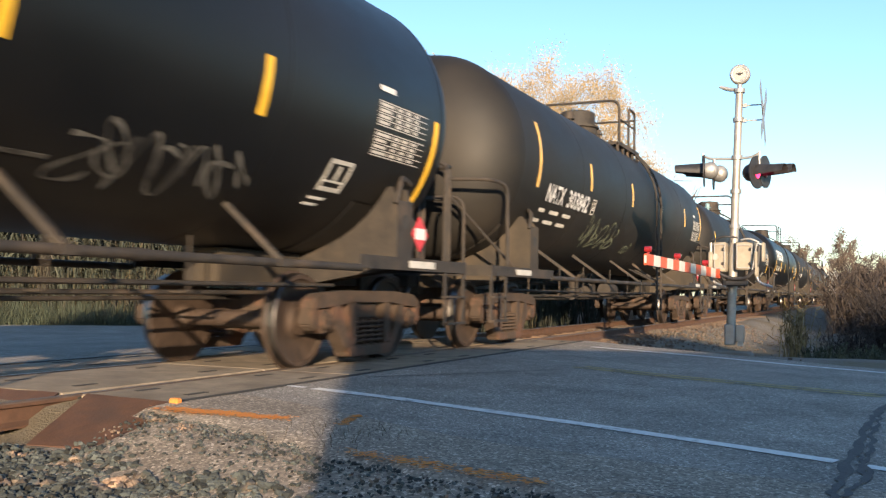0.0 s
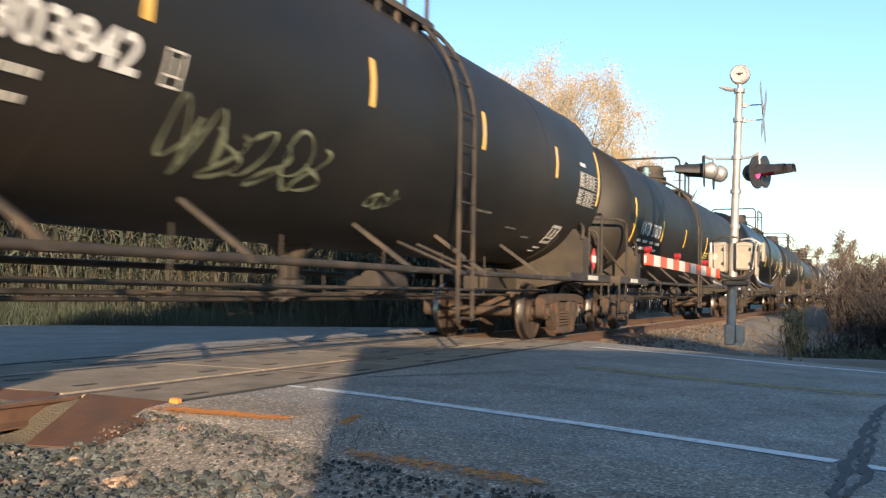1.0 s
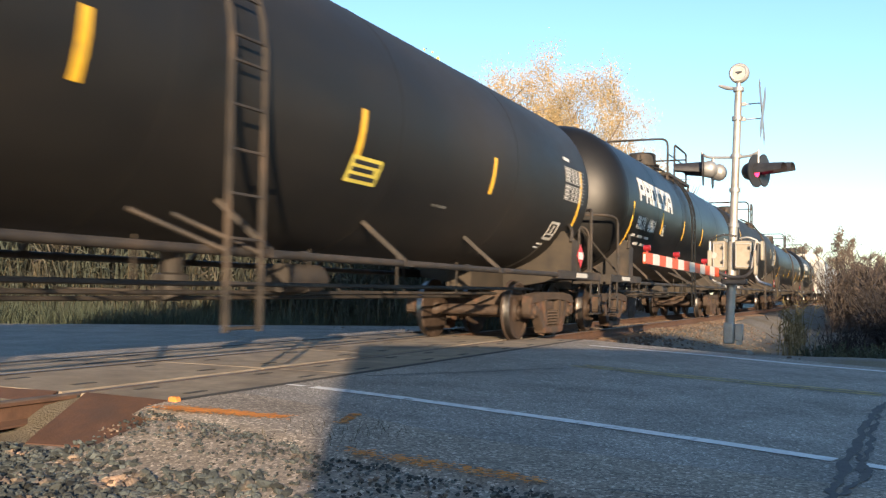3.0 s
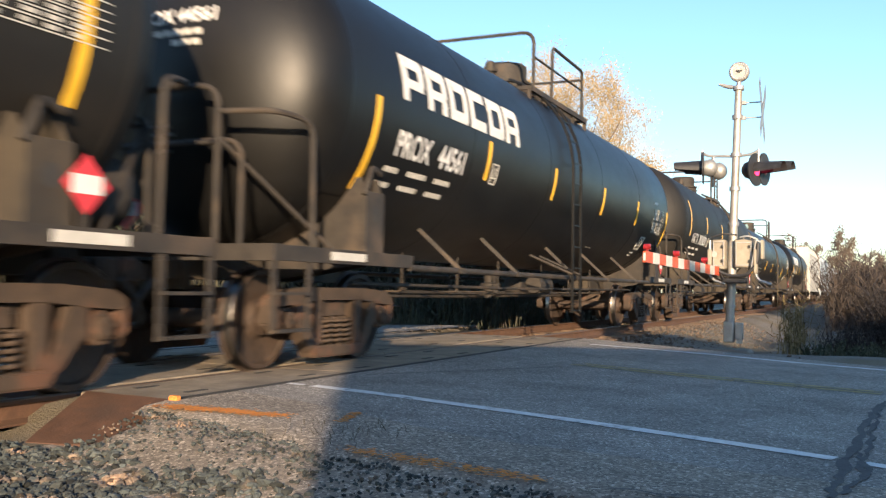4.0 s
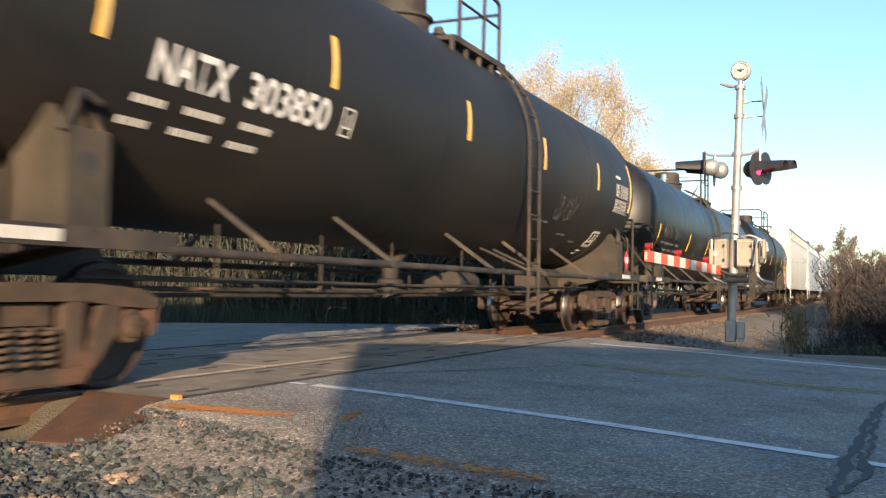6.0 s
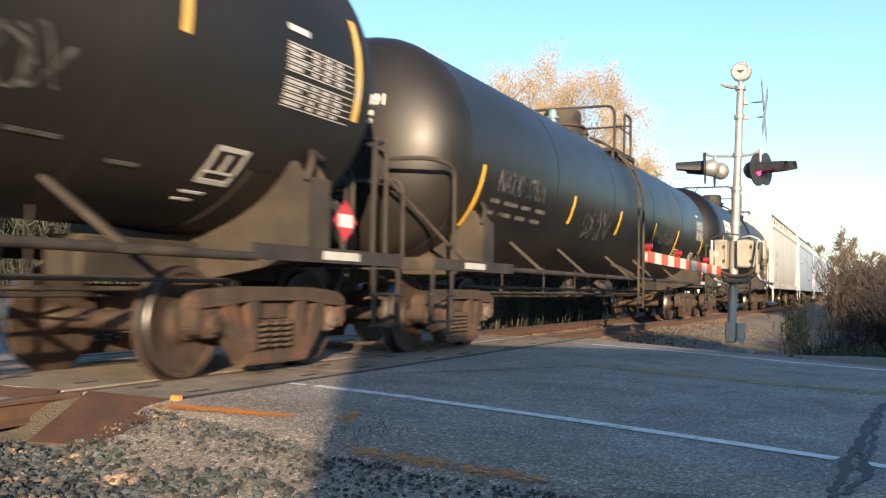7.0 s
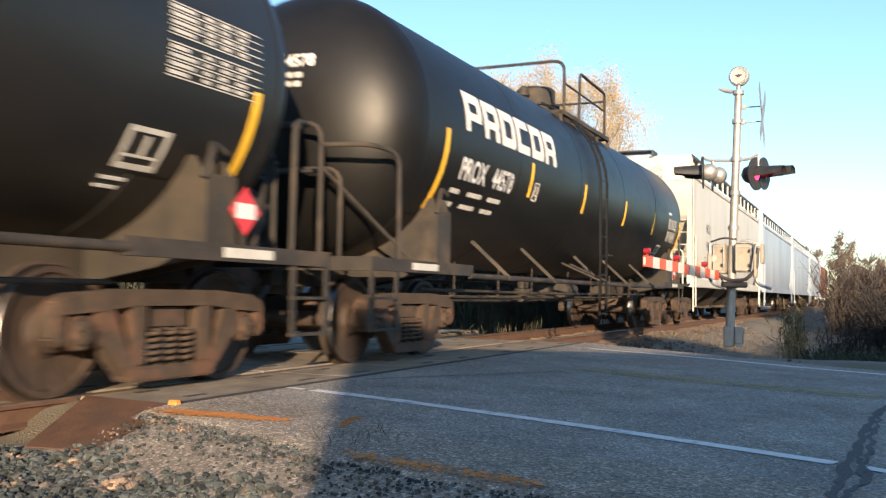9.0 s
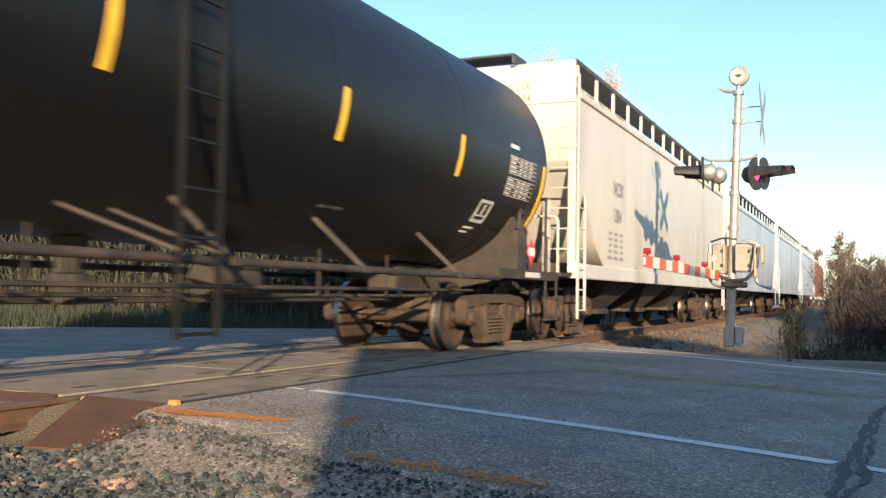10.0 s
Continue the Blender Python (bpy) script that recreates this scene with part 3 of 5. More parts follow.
def tank_car(kind, L, R, mat):
    global ZC
    ZC = CENTRE[kind]
    car = empty("tank_car")
    h = L / 2 - 0.66
    hd = R * 0.50
    bm = bmesh.new()
    head = [(-h + hd * (1 - math.cos(a)), R * math.sin(a)) for a in np.linspace(0.0, math.pi / 2, 12)]
    ts = h - hd
    prof = head + [(-ts * 0.5, R), (0, R), (ts * 0.5, R)] + [(-s, r) for s, r in head[::-1]]
    lathe(bm, prof, 96, "y", (0, OFF, ZC))
    tank = part("tank", bm, mat, car, "black painted steel tank shell with dusty ends")
    for k in range(0, 6):
        s = -ts + 2 * ts * k / 5
        bm = bmesh.new()
        lathe(bm, [(s - 0.022, R - 0.002), (s - 0.010, R + 0.004), (s + 0.010, R + 0.004), (s + 0.022, R - 0.002)], 96, "y", (0, OFF, ZC))
        part("weld_seam", bm, mat, tank)
    tc = {"A": 6.74, "B": 8.02, "C": 6.68}[kind]
    for s in (-1, 1):
        truck(car, s * tc, blue=(kind == "A" and s > 0) or (kind == "B" and s < 0))
        e = s * (L / 2 - 0.48)
        # stub sill, bolster webs and pads
        bm = bmesh.new()
        box(bm, 0, s * (L / 2 - 2.0), 0.98, 0.42, 3.0, 0.34, bev=0.01)
        box(bm, 0, s * (L / 2 - 0.80), 0.93, 0.50, 0.14, 0.42)
        part("stub_sill", bm, M_DUST, car)
        zs = {"A": 1.86, "B": 1.76, "C": 1.84}[kind]
        for o in (-0.16, 0.16):
            bm = bmesh.new()
            arc = [((R + 0.012) * math.cos(a), ZC + (R + 0.012) * math.sin(a)) for a in np.linspace(-math.pi - math.asin((zs - ZC) / R), math.asin((zs - ZC) / R), 21)]
            xs = (R + 0.012) * math.cos(math.asin((zs - ZC) / R))
            prism(bm, [(-1.385, 1.0), (-1.385, zs - 0.16), (-xs - 0.06, zs)] + arc + [(xs + 0.06, zs), (1.385, zs - 0.16), (1.385, 1.0), (0.35, 0.82), (-0.35, 0.82)], s * tc + OFF + o - 0.012, s * tc + OFF + o + 0.012, "xz")
            part("bolster_web", bm, M_DUST if kind != "C" else M_FRAME, car, "dusty brown bolster plate", smooth=False)
        bm = bmesh.new()
        n = 30
        rows = []
        for yy, o in ((-0.62, -0.004), (-0.60, 0.016), (0.60, 0.016), (0.62, -0.004)):
            rows.append([bm.verts.new(arc_pt(R, math.radians(-138 + 96 * k / n), s * tc + OFF + yy, o)) for k in range(n + 1)])
        for A, B in zip(rows, rows[1:]):
            for k in range(n):
                bm.faces.new((A[k], A[k + 1], B[k + 1], B[k]))
        part("saddle_pad", bm, mat, car)
        for sx in (-1, 1):
            bm = bmesh.new()
            box(bm, sx * 1.395, s * tc + OFF, (zs + 0.86) / 2, 0.02, 0.36, zs - 1.14, bev=0.004)
            cap = part("bolster_cap_plate", bm, M_DUST if kind != "C" else M_FRAME, car, smooth=False)
            bm = bmesh.new()
            lathe(bm, [(sx * 1.403, 0.0), (sx * 1.403, 0.075), (sx * 1.410, 0.080), (sx * 1.410, 0.0)], 18, "x", (0, s * tc + OFF, zs - 0.36))
            part("plate_hole", bm, M_RUBBER, cap, "dark round hole", smooth=False)
            bm = bmesh.new()
            xs = math.sqrt(R * R - (zs + 0.12 - ZC) ** 2) + 0.01
            tube(bm, bend([(sx * 1.39, s * tc + OFF - 0.19, zs - 0.18), (sx * 1.39, s * tc + OFF - 0.10, zs + 0.02), (sx * xs, s * tc + OFF + 0.02, zs + 0.12), (sx * xs, s * tc + OFF + 0.19, zs + 0.06)], 0.10), 0.03, 8)
            part("saddle_lip", bm, M_FRAME, car)
            # end platform side channel
            bm = bmesh.new()
            box(bm, sx * 1.40, s * (L / 2 - 1.70), 1.04, 0.08, 2.5, 0.13)
            part("platform_side_channel", bm, M_FRAME, car, smooth=False)
            # corner step
            bm = bmesh.new()
            y0, y1 = L / 2 - 0.98, L / 2 - 0.46
            for yy in (y0, y1):
                box(bm, sx * 1.42, s * yy, 0.70, 0.02, 0.06, 0.66)
            for zz in (0.39, 0.70):
                box(bm, sx * 1.42, s * (y0 + y1) / 2, zz, 0.09, y1 - y0, 0.025)
            part("corner_step", bm, M_FRAME, car, smooth=False)
            # side hand rail of the platform
            bm = bmesh.new()
            tube(bm, bend([(sx * 0.80, e, 2.24), (sx * 1.30, e - s * 0.12, 2.24), (sx * 1.42, s * (L / 2 - 1.00), 2.20), (sx * 1.42, s * (L / 2 - 1.02), 1.06)], 0.16), 0.026, 8)
            part("side_handrail", bm, M_FRAME, car)
            bm = bmesh.new()
            tube(bm, [(sx * 0.80, e, 2.02), (sx * 1.38, s * (L / 2 - 1.50), 1.06)], 0.022, 6)
            part("rail_brace", bm, M_FRAME, car)
        bm = bmesh.new()
        tube(bm, bend([(-0.80, e, 1.06), (-0.80, e, 2.47), (0.80, e, 2.47), (0.80, e, 1.06)], 0.2), 0.028, 8)
        tube(bm, [(-0.80, e, 1.98), (0.80, e, 1.98)], 0.022, 6)
        part("end_handrail", bm, M_FRAME, car)
        bm = bmesh.new()
        ei = s * (L / 2 - 0.62)
        tube(bm, bend([(-0.95, ei, 1.1), (-0.95, ei, 2.02), (0.95, ei, 2.02), (0.95, ei, 1.1)], 0.2), 0.024, 8)
        part("inner_handrail", bm, M_FRAME, car)
        bm = bmesh.new()
        box(bm, 0, e, 1.04, 2.88, 0.10, 0.14)
        box(bm, 0, s * (L / 2 - 1.0), 1.09, 2.80, 0.5, 0.035)
        part("end_platform", bm, M_FRAME, car, "dusty steel end platform", smooth=False)
        coupler(car, s * L / 2, s)
        # placard in a holder on the platform's corner
        d = 0.19
        if s > 0:
            for sx in (1, -1):
                yy = {"A": 7.25, "B": 8.38, "C": 7.08}[kind]
                bm = bmesh.new()
                prism(bm, [(yy + a, 1.37 + b) for a, b in [(0, -d), (d, 0), (0, d), (-d, 0)]], sx * 1.424, sx * 1.432)
                pc = part("placard", bm, M_RED, car, "red diamond placard with a white middle", smooth=False)
                bm = bmesh.new()
                prism(bm, [(yy + a, 1.37 + b) for a, b in [(-0.12, -0.06), (0.12, -0.06), (0.12, 0.06), (-0.12, 0.06)]], sx * 1.433, sx * 1.437)
                part("placard_panel", bm, M_PLAC, pc, smooth=False)
                bm = bmesh.new()
                box(bm, sx * 1.41, yy, 1.22, 0.02, 0.06, 0.5)
                part("placard_post", bm, M_FRAME, car, smooth=False)
        else:
            bm = bmesh.new()
            prism(bm, [(-0.15 + a, 1.42 + b) for a, b in [(0, -d), (d, 0), (0, d), (-d, 0)]], e - 0.040, e - 0.032, "xz")
            pc = part("placard", bm, M_RED, car, "red diamond placard with a white middle", smooth=False)
            bm = bmesh.new()
            prism(bm, [(-0.15 + a, 1.42 + b) for a, b in [(-0.12, -0.06), (0.12, -0.06), (0.12, 0.06), (-0.12, 0.06)]], e - 0.045, e - 0.041, "xz")
            part("placard_panel", bm, M_PLAC, pc, smooth=False)
            bm = bmesh.new()
            box(bm, -0.15, e - 0.02, 1.30, 0.06, 0.02, 0.5)
            part("placard_post", bm, M_FRAME, car, smooth=False)
        for sx in (1, -1):
            bm = bmesh.new()
            box(bm, sx * 1.444, s * (L / 2 - 1.62), 1.04, 0.006, 0.62, 0.075)
            part("white_marker_tape", bm, M_TAG, car, smooth=False)
    # air reservoir lying on the trailing platform, brake gear below
    bm = bmesh.new()
    a = L / 2 - 1.05
    lathe(bm, [(a - 0.55, 0.0), (a - 0.54, 0.18), (a - 0.46, 0.27), (a + 0.22, 0.27), (a + 0.30, 0.18), (a + 0.31, 0.0)], 28, "y", (0.72, 0.05, 1.42))
    part("air_reservoir", bm, M_FRAME, car, "dusty black cylindrical air reservoir")
    bm = bmesh.new()
    lathe(bm, [(-0.04, 0.24), (-0.01, 0.28), (0.02, 0.28), (0.05, 0.24)], 24, "y", (-0.55, -L / 2 + 0.62, 1.85))
    tube(bm, [(-0.55, -L / 2 + 0.62, 1.60), (-0.55, -L / 2 + 0.62, 2.10)], 0.02, 6)
    tube(bm, [(-0.80, -L / 2 + 0.62, 1.85), (-0.30, -L / 2 + 0.62, 1.85)], 0.02, 6)
    part("brake_wheel", bm, M_FRAME, car)
    for sx in (-1, 1):
        bm = bmesh.new()
        zr = {"A": 0.99, "B": 1.03, "C": 0.975}[kind]
        tube(bm, [(sx * 1.42, -L / 2 + 2.9, zr), (sx * 1.42, L / 2 - 2.9, zr)], 0.036, 10)
        n = 4
        for k in range(1, n):
            lathe(bm, [(-0.07, 0.046), (0.07, 0.046)], 10, "y", (sx * 1.42, -L / 2 + 3 + (L - 6) * k / n, zr))
        part("side_pipe_rail", bm, M_FRAME, car, "grey steel pipe along the car's side")
        for k in range(5):
            y = {"A": (-4.75, -2.75, 0.0, 2.05, 4.35), "B": (-6.0, -3.7, -0.6, 1.8, 4.5), "C": (-4.67, -2.72, 0.10, 2.12, 4.38)}[kind][k] + 0.05
            bm = bmesh.new()
            ang = math.asin((1.47 - ZC) / R)
            p0 = Vector(arc_pt(R, ang, y - 0.02))
            p0.x *= sx
            p1 = Vector((sx * 1.42, y + 0.10, zr + 0.02))
            d = (p1 - p0)
            box(bm, *((p0 + p1) / 2), 0.06, 0.045, d.length, d.to_track_quat("Z", "Y").to_matrix())
            box(bm, p1.x, p1.y, zr, 0.10, 0.14, 0.06)
            part("pipe_strut", bm, M_FRAME, car, smooth=False)
    # underside: bottom outlet, brake cylinder, rods and hangers
    bm = bmesh.new()
    lathe(bm, [(0.62, 0.0), (0.62, 0.10), (0.78, 0.11), (0.80, 0.17), (0.86, 0.17), (0.88, 0.10), (1.05, 0.12), (1.34, 0.30)], 20, "z")
    box(bm, 0, 0, 0.70, 0.34, 0.10, 0.08)
    part("bottom_outlet", bm, M_FRAME, car, "dusty bottom outlet valve")
    bm = bmesh.new()
    lathe(bm, [(1.2, 0.0), (1.2, 0.15), (1.9, 0.15), (1.92, 0.10), (2.1, 0.05), (2.1, 0.0)], 18, "y", (0.35, 0, 0.86))
    part("brake_cylinder", bm, M_FRAME, car)
    bm = bmesh.new()
    box(bm, -0.4, 2.4, 0.86, 0.35, 0.5, 0.3, bev=0.04)
    part("brake_valve", bm, M_FRAME, car)
    for x, z in ((0.25, 0.72), (-0.25, 0.66), (0.9, 0.80)):
        bm = bmesh.new()
        tube(bm, [(x, -tc + 0.5, z), (x * 0.9, -1, z - 0.02), (x, tc - 0.5, z)], 0.022, 6)
        part("brake_rod", bm, M_FRAME, car)
    for k, y in enumerate((-tc * 0.62, -tc * 0.36, -tc * 0.12, tc * 0.2, tc * 0.45, tc * 0.68)):
        bm = bmesh.new()
        zb = ZC - R
        tube(bm, bend([(-0.4, y, zb + 0.06), (-0.4, y, 0.72), (0.45, y, 0.72), (0.45, y, zb + 0.08)], 0.05, 2), 0.014, 6)
        part("pipe_hanger", bm, M_FRAME, car)
    # ladder over the near and far side, platform and railing on top
    yl = {"A": 1.25, "B": -0.95, "C": -0.36}[kind]
    for sx in (-1, 1):
        stiles = []
        for o in (-0.21, 0.21):
            pts = [(R + 0.10, yl + o, 0.42), (R + 0.10, yl + o, ZC - 0.1)] + [arc_pt(R, aa, yl + o, 0.10) for aa in np.linspace(0.05, 1.25, 9)]
            bm = bmesh.new()
            tube(bm, [(sx * p[0], p[1], p[2]) for p in pts], 0.026, 6)
            lad = part("ladder_stile", bm, mat if kind == "C" else M_FRAME, car)
            stiles.append(lad)
        zz = [0.45 + 0.335 * k for k in range(7)]
        rung = [(R + 0.10, z) for z in zz] + [((R + 0.10) * math.cos(aa), ZC + (R + 0.10) * math.sin(aa)) for aa in np.linspace(0.08, 1.2, 6)]
        for x, z in rung:
            bm = bmesh.new()
            tube(bm, [(sx * x, yl - 0.21, z), (sx * x, yl + 0.21, z)], 0.014, 6)
            part("ladder_rung", bm, mat if kind == "C" else M_FRAME, stiles[0])
        for o in (-0.21, 0.21):
            bm = bmesh.new()
            tube(bm, [(sx * (R + 0.10), yl + o, 1.02), (sx * 1.10, yl + o * 1.1 - 0.55, 1.30)], 0.02, 6)
            part("ladder_brace", bm, M_FRAME, car)
    zt = ZC + R
    zp = ZC + math.sqrt(R * R - 0.96) + 0.06
    yp1 = {"A": 1.30, "B": 0.28, "C": 1.93}[kind]
    ya = yp1 - {"A": 1.40, "B": 1.41, "C": 2.71}[kind]
    yp0 = ya - 0.35
    yr = 1.75 if kind == "C" else 0.55
    bm = bmesh.new()
    for sx in (-1, 1):
        for x in (0.72, 1.08):
            box(bm, sx * x, (yp0 + yp1) / 2, zp + 0.02, 0.05, yp1 - yp0, 0.08)
        for k in range(26):
            y = yp0 + (yp1 - yp0) * (k + 0.5) / 26
            box(bm, sx * 0.90, y, zp + 0.045, 0.36, 0.03, 0.02)
        for k in range(5):
            y = yp0 + (yp1 - yp0) * k / 4
            zz = ZC + math.sqrt(max(0.01, R * R - 1.06 ** 2))
            box(bm, sx * 1.06, y, (zz + zp) / 2 - 0.02, 0.05, 0.05, zp - zz + 0.10)
    for y in (yp0, yp1):
        box(bm, 0, y, zp + 0.03, 2.16, 0.05, 0.06)
    part("top_platform", bm, M_FRAME, car, "grated steel platform on top of the tank", smooth=False)
    for sx in (-1, 1):
        bm = bmesh.new()
        tube(bm, bend([(sx * 1.0, yp1, zp), (sx * 1.0, yp1, zp + 0.96), (sx * 1.0, yp1 - yr, zp + 0.98), (sx * 1.0, yp1 - yr - 0.04, zp)], 0.10, 3), 0.028, 8)
        part("ladder_top_rail", bm, M_FRAME, car)
        bm = bmesh.new()
        tube(bm, [(sx * 1.0, yp1, zp + 0.60), (sx * 1.0, ya, zp + 0.60)], 0.02, 6)
        part("platform_railing", bm, M_FRAME, car)
    bm = bmesh.new()
    tube(bm, bend([(1.0, ya, zp), (1.0, ya, zp + 1.00), (-1.0, ya, zp + 1.00), (-1.0, ya, zp)], 0.20), 0.030, 8)
    part("platform_hoop", bm, M_FRAME, car)
    bm = bmesh.new()
    tube(bm, [(-1.0, yp1, zp + 0.80), (1.0, yp1, zp + 0.80)], 0.024, 6)
    part("platform_end_rail", bm, M_FRAME, car)
    ym = yp1 - {"A": 1.30, "B": 0.88, "C": 1.50}[kind]
    bm = bmesh.new()
    lathe(bm, [(zt - 0.15, 0.42), (zt + 0.12, 0.42), (zt + 0.14, 0.47), (zt + 0.18, 0.47), (zt + 0.19, 0.38), (zt + 0.46, 0.38), (zt + 0.50, 0.34), (zt + 0.52, 0.0)], 28, "z", (0.05, ym, 0))
    part("manway_dome", bm, M_FRAME, car, "black manway housing on the tank")
    for x, y, r, hh, m in ((0.15, ym - 0.95, 0.10, 0.36, M_VALVE if kind == "B" else M_FRAME), (-0.3, ym - 1.2, 0.12, 0.28, M_FRAME), (0.3, ym + 0.75, 0.09, 0.24, M_FRAME)):
        bm = bmesh.new()
        lathe(bm, [(zt - 0.1, r * 0.7), (zt + hh * 0.5, r * 0.7), (zt + hh * 0.5, r * 1.2), (zt + hh * 0.62, r * 1.2), (zt + hh * 0.62, r * 0.8), (zt + hh * 0.9, r * 0.8), (zt + hh, r * 0.5), (zt + hh, 0)], 16, "z", (x, y, 0))
        part("top_valve", bm, m, car)
    return car


def data_panel(R, y, z, parent, seed):
    """Qualification panel: rows of small unreadable stencil marks between rules."""
    rng = random.Random(seed)
    bm = bmesh.new()
    W, H, n = 1.05, 0.52, 9
    for i in range(n + 1):
        a = math.asin((z - H * i / n - ZC) / R)
        skin_strip(bm, R, y, y + W, a - 0.003, a + 0.003, 0.007, 1)
        if i < n and i != 4:
            b = math.asin((z - H * (i + 0.5) / n - ZC) / R)
            o = 0.02
            for w in (0.30, 0.12, 0.14, 0.13):
                ww = w * rng.uniform(0.6, 1.0)
                skin_strip(bm, R, y + o, y + o + ww, b - 0.009, b + 0.009, 0.007, 1)
                o += w + 0.06
    part("data_panel", bm, M_TAG, parent, "white ruled stencil panel of unreadable lines", smooth=False)
    tank_bars(R, y + 0.02, z + 0.13, [[(0, 0.30)]], parent)


def box_stencil(R, y, z, parent, w=0.42, h=0.44):
    """A framed stencil box."""
    bm = bmesh.new()
    def st(y0, y1, z0, z1):
        skin_strip(bm, R, y0, y1, math.asin((z0 - ZC) / R), math.asin((z1 - ZC) / R), 0.007, 2)
    t = w * 0.09
    st(y, y + w, z + h - t, z + h)
    st(y, y + w, z, z + t)
    st(y, y + t, z, z + h)
    st(y + w - t, y + w, z, z + h)
    st(y + t, y + w - t, z + h * 0.28, z + h * 0.34)
    st(y + w * 0.46, y + w * 0.55, z + h * 0.34, z + h * 0.8)
    part("stencil_box", bm, M_TAG, parent, "white framed stencil box", smooth=False)
    if w > 0.3:
        tank_bars(R, y - 0.03, z - 0.07, [[(0, 0.26)], [(0, 0.20)]], parent, gap=0.055, h=0.03)


STRIPES = {"A": ((-6.60, -3.88, -0.82, 2.02, 4.97, 7.36), 2.31, 3.26, 2.53, 3.00),
           "B": ((-8.22, -5.36, -2.47, 1.02, 4.46, 8.35), 1.86, 2.78, 2.02, 2.485),
           "b": ((-8.10, -4.14, -1.04, 2.17, 4.87, 8.53), 1.56, 2.33, 1.87, 2.325),
           "C": ((-6.72, -3.80, -1.11, 1.75, 4.42, 7.38), 1.73, 2.63, 2.14, 2.62),
           "c": ((-6.72, -3.80, -1.11, 1.75, 4.19, 7.29), 1.73, 2.61, 2.14, 2.61)}


def car_marks(car, kind, L, R, mark, num, seed):
    ts = L / 2 - 0.66 - R * 0.5
    ys, zl0, zl1, z0, z1 = STRIPES["b" if seed == 5 else "c" if seed == 0 else kind]
    for k, y in enumerate(ys):
        lo, hi = (zl0, zl1) if k in (0, 5) else (z0, z1)
        for sx in (1, -1):
            bm = bmesh.new()
            skin_strip(bm, R, y - 0.045, y + 0.045, math.asin((lo - ZC) / R), math.asin((hi - ZC) / R))
            if sx < 0:
                for v in bm.verts:
                    v.co.x = -v.co.x
            part("reflective_stripe", bm, M_YEL if kind != "A" else M_YELP, car, "yellow reflective stripe")
    y = {"A": -6.10, "B": -7.54, "C": -6.24}[kind]
    zt, h = {"A": 2.29, "B": 2.21, "C": 2.25}[kind], {"A": 0.27, "B": 0.28, "C": 0.26}[kind]
    w1, wn = {"A": (0.84, 1.18), "B": (0.86, 0.82), "C": (0.80, 0.72)}[kind]
    gap = 0.20
    ghost = seed == 5
    mt = M_SPRAY if ghost else M_WHITE
    for body, nm, yy, wd in ((mark, "reporting_mark", y, w1), (num, "car_number", y + w1 + gap, wn)):
        ob = tank_text(body, R, yy, zt, h, car, nm, 0.75, mt)
        ymax = max(v.co.y for v in ob.data.vertices)
        ymin = min(v.co.y for v in ob.data.vertices)
        for v in ob.data.vertices:
            v.co.y = yy + (v.co.y - ymin) * wd / (ymax - ymin)
    for i in range(2):
        zz = zt - 0.27 - i * 0.15
        ln = w1 + gap + wn
        rng = random.Random(seed * 7 + i)
        row, o = [], -0.08 - 0.05 * i
        for wd in (0.30, 0.44, 0.40, 0.42)[: 3 if kind != "B" else 4]:
            q = 0
            while q < wd - 0.03:
                ww = rng.uniform(0.04, 0.075)
                row.append((o + q, ww))
                q += ww + 0.018
            o += wd + 0.22
        tank_bars(R, y, zz, [row], car, h=0.060, mat=M_SPRAY if ghost else M_TAG)
    if kind != "B":
        box_stencil(R, -3.64, zt - 0.14, car, 0.19, 0.26)
    data_panel(R, {"A": 6.20, "B": 7.48, "C": 5.99}[kind], {"A": 2.78, "B": 2.77, "C": 2.61}[kind], car, seed)
    box_stencil(R, {"A": 5.70, "B": 7.31, "C": 5.42}[kind], {"A": 1.58, "B": 1.60, "C": 1.69}[kind], car, 0.40, 0.28)
    tank_bars(R, ts - 1.05, 1.52, [[(0, 0.30)], [(0.03, 0.24)]], car, gap=0.07, h=0.035, mat=M_SPRAY)
    for yb, zb, wb in {"A": ((2.20, 1.83, 0.85), (3.85, 1.70, 0.45), (4.75, 1.62, 0.4)), "B": ((3.0, 1.75, 0.5),), "C": ((2.03, 1.58, 0.42),)}[kind]:
        tank_bars(R, yb, zb, [[(0.105 * q, 0.085) for q in range(int(wb / 0.105))]], car, h=0.035, mat=M_SPRAY)
    # number and small lines on the leading head
    def on_head(x, z, off):
        r = min(0.999, math.hypot(x, z - ZC) / R)
        return Vector((x, OFF - ts - R * 0.5 * math.sqrt(1 - r * r) - off, z))
    x1, zz = {"A": (0.56, 3.03), "B": (0.56, 3.00), "C": (0.46, 3.22)}[kind]
    me = text_mesh(mark + " " + num, 0.13, 0.9)
    xs = [v.co.x for v in me.vertices]
    for v in me.vertices:
        v.co = on_head(x1 - 0.92 + (v.co.x - min(xs)) * 0.92 / (max(xs) - min(xs)), zz + v.co.y - 0.05, 0.012)
    me.materials.append(M_WHITE)
    new("car_number", me).parent = car
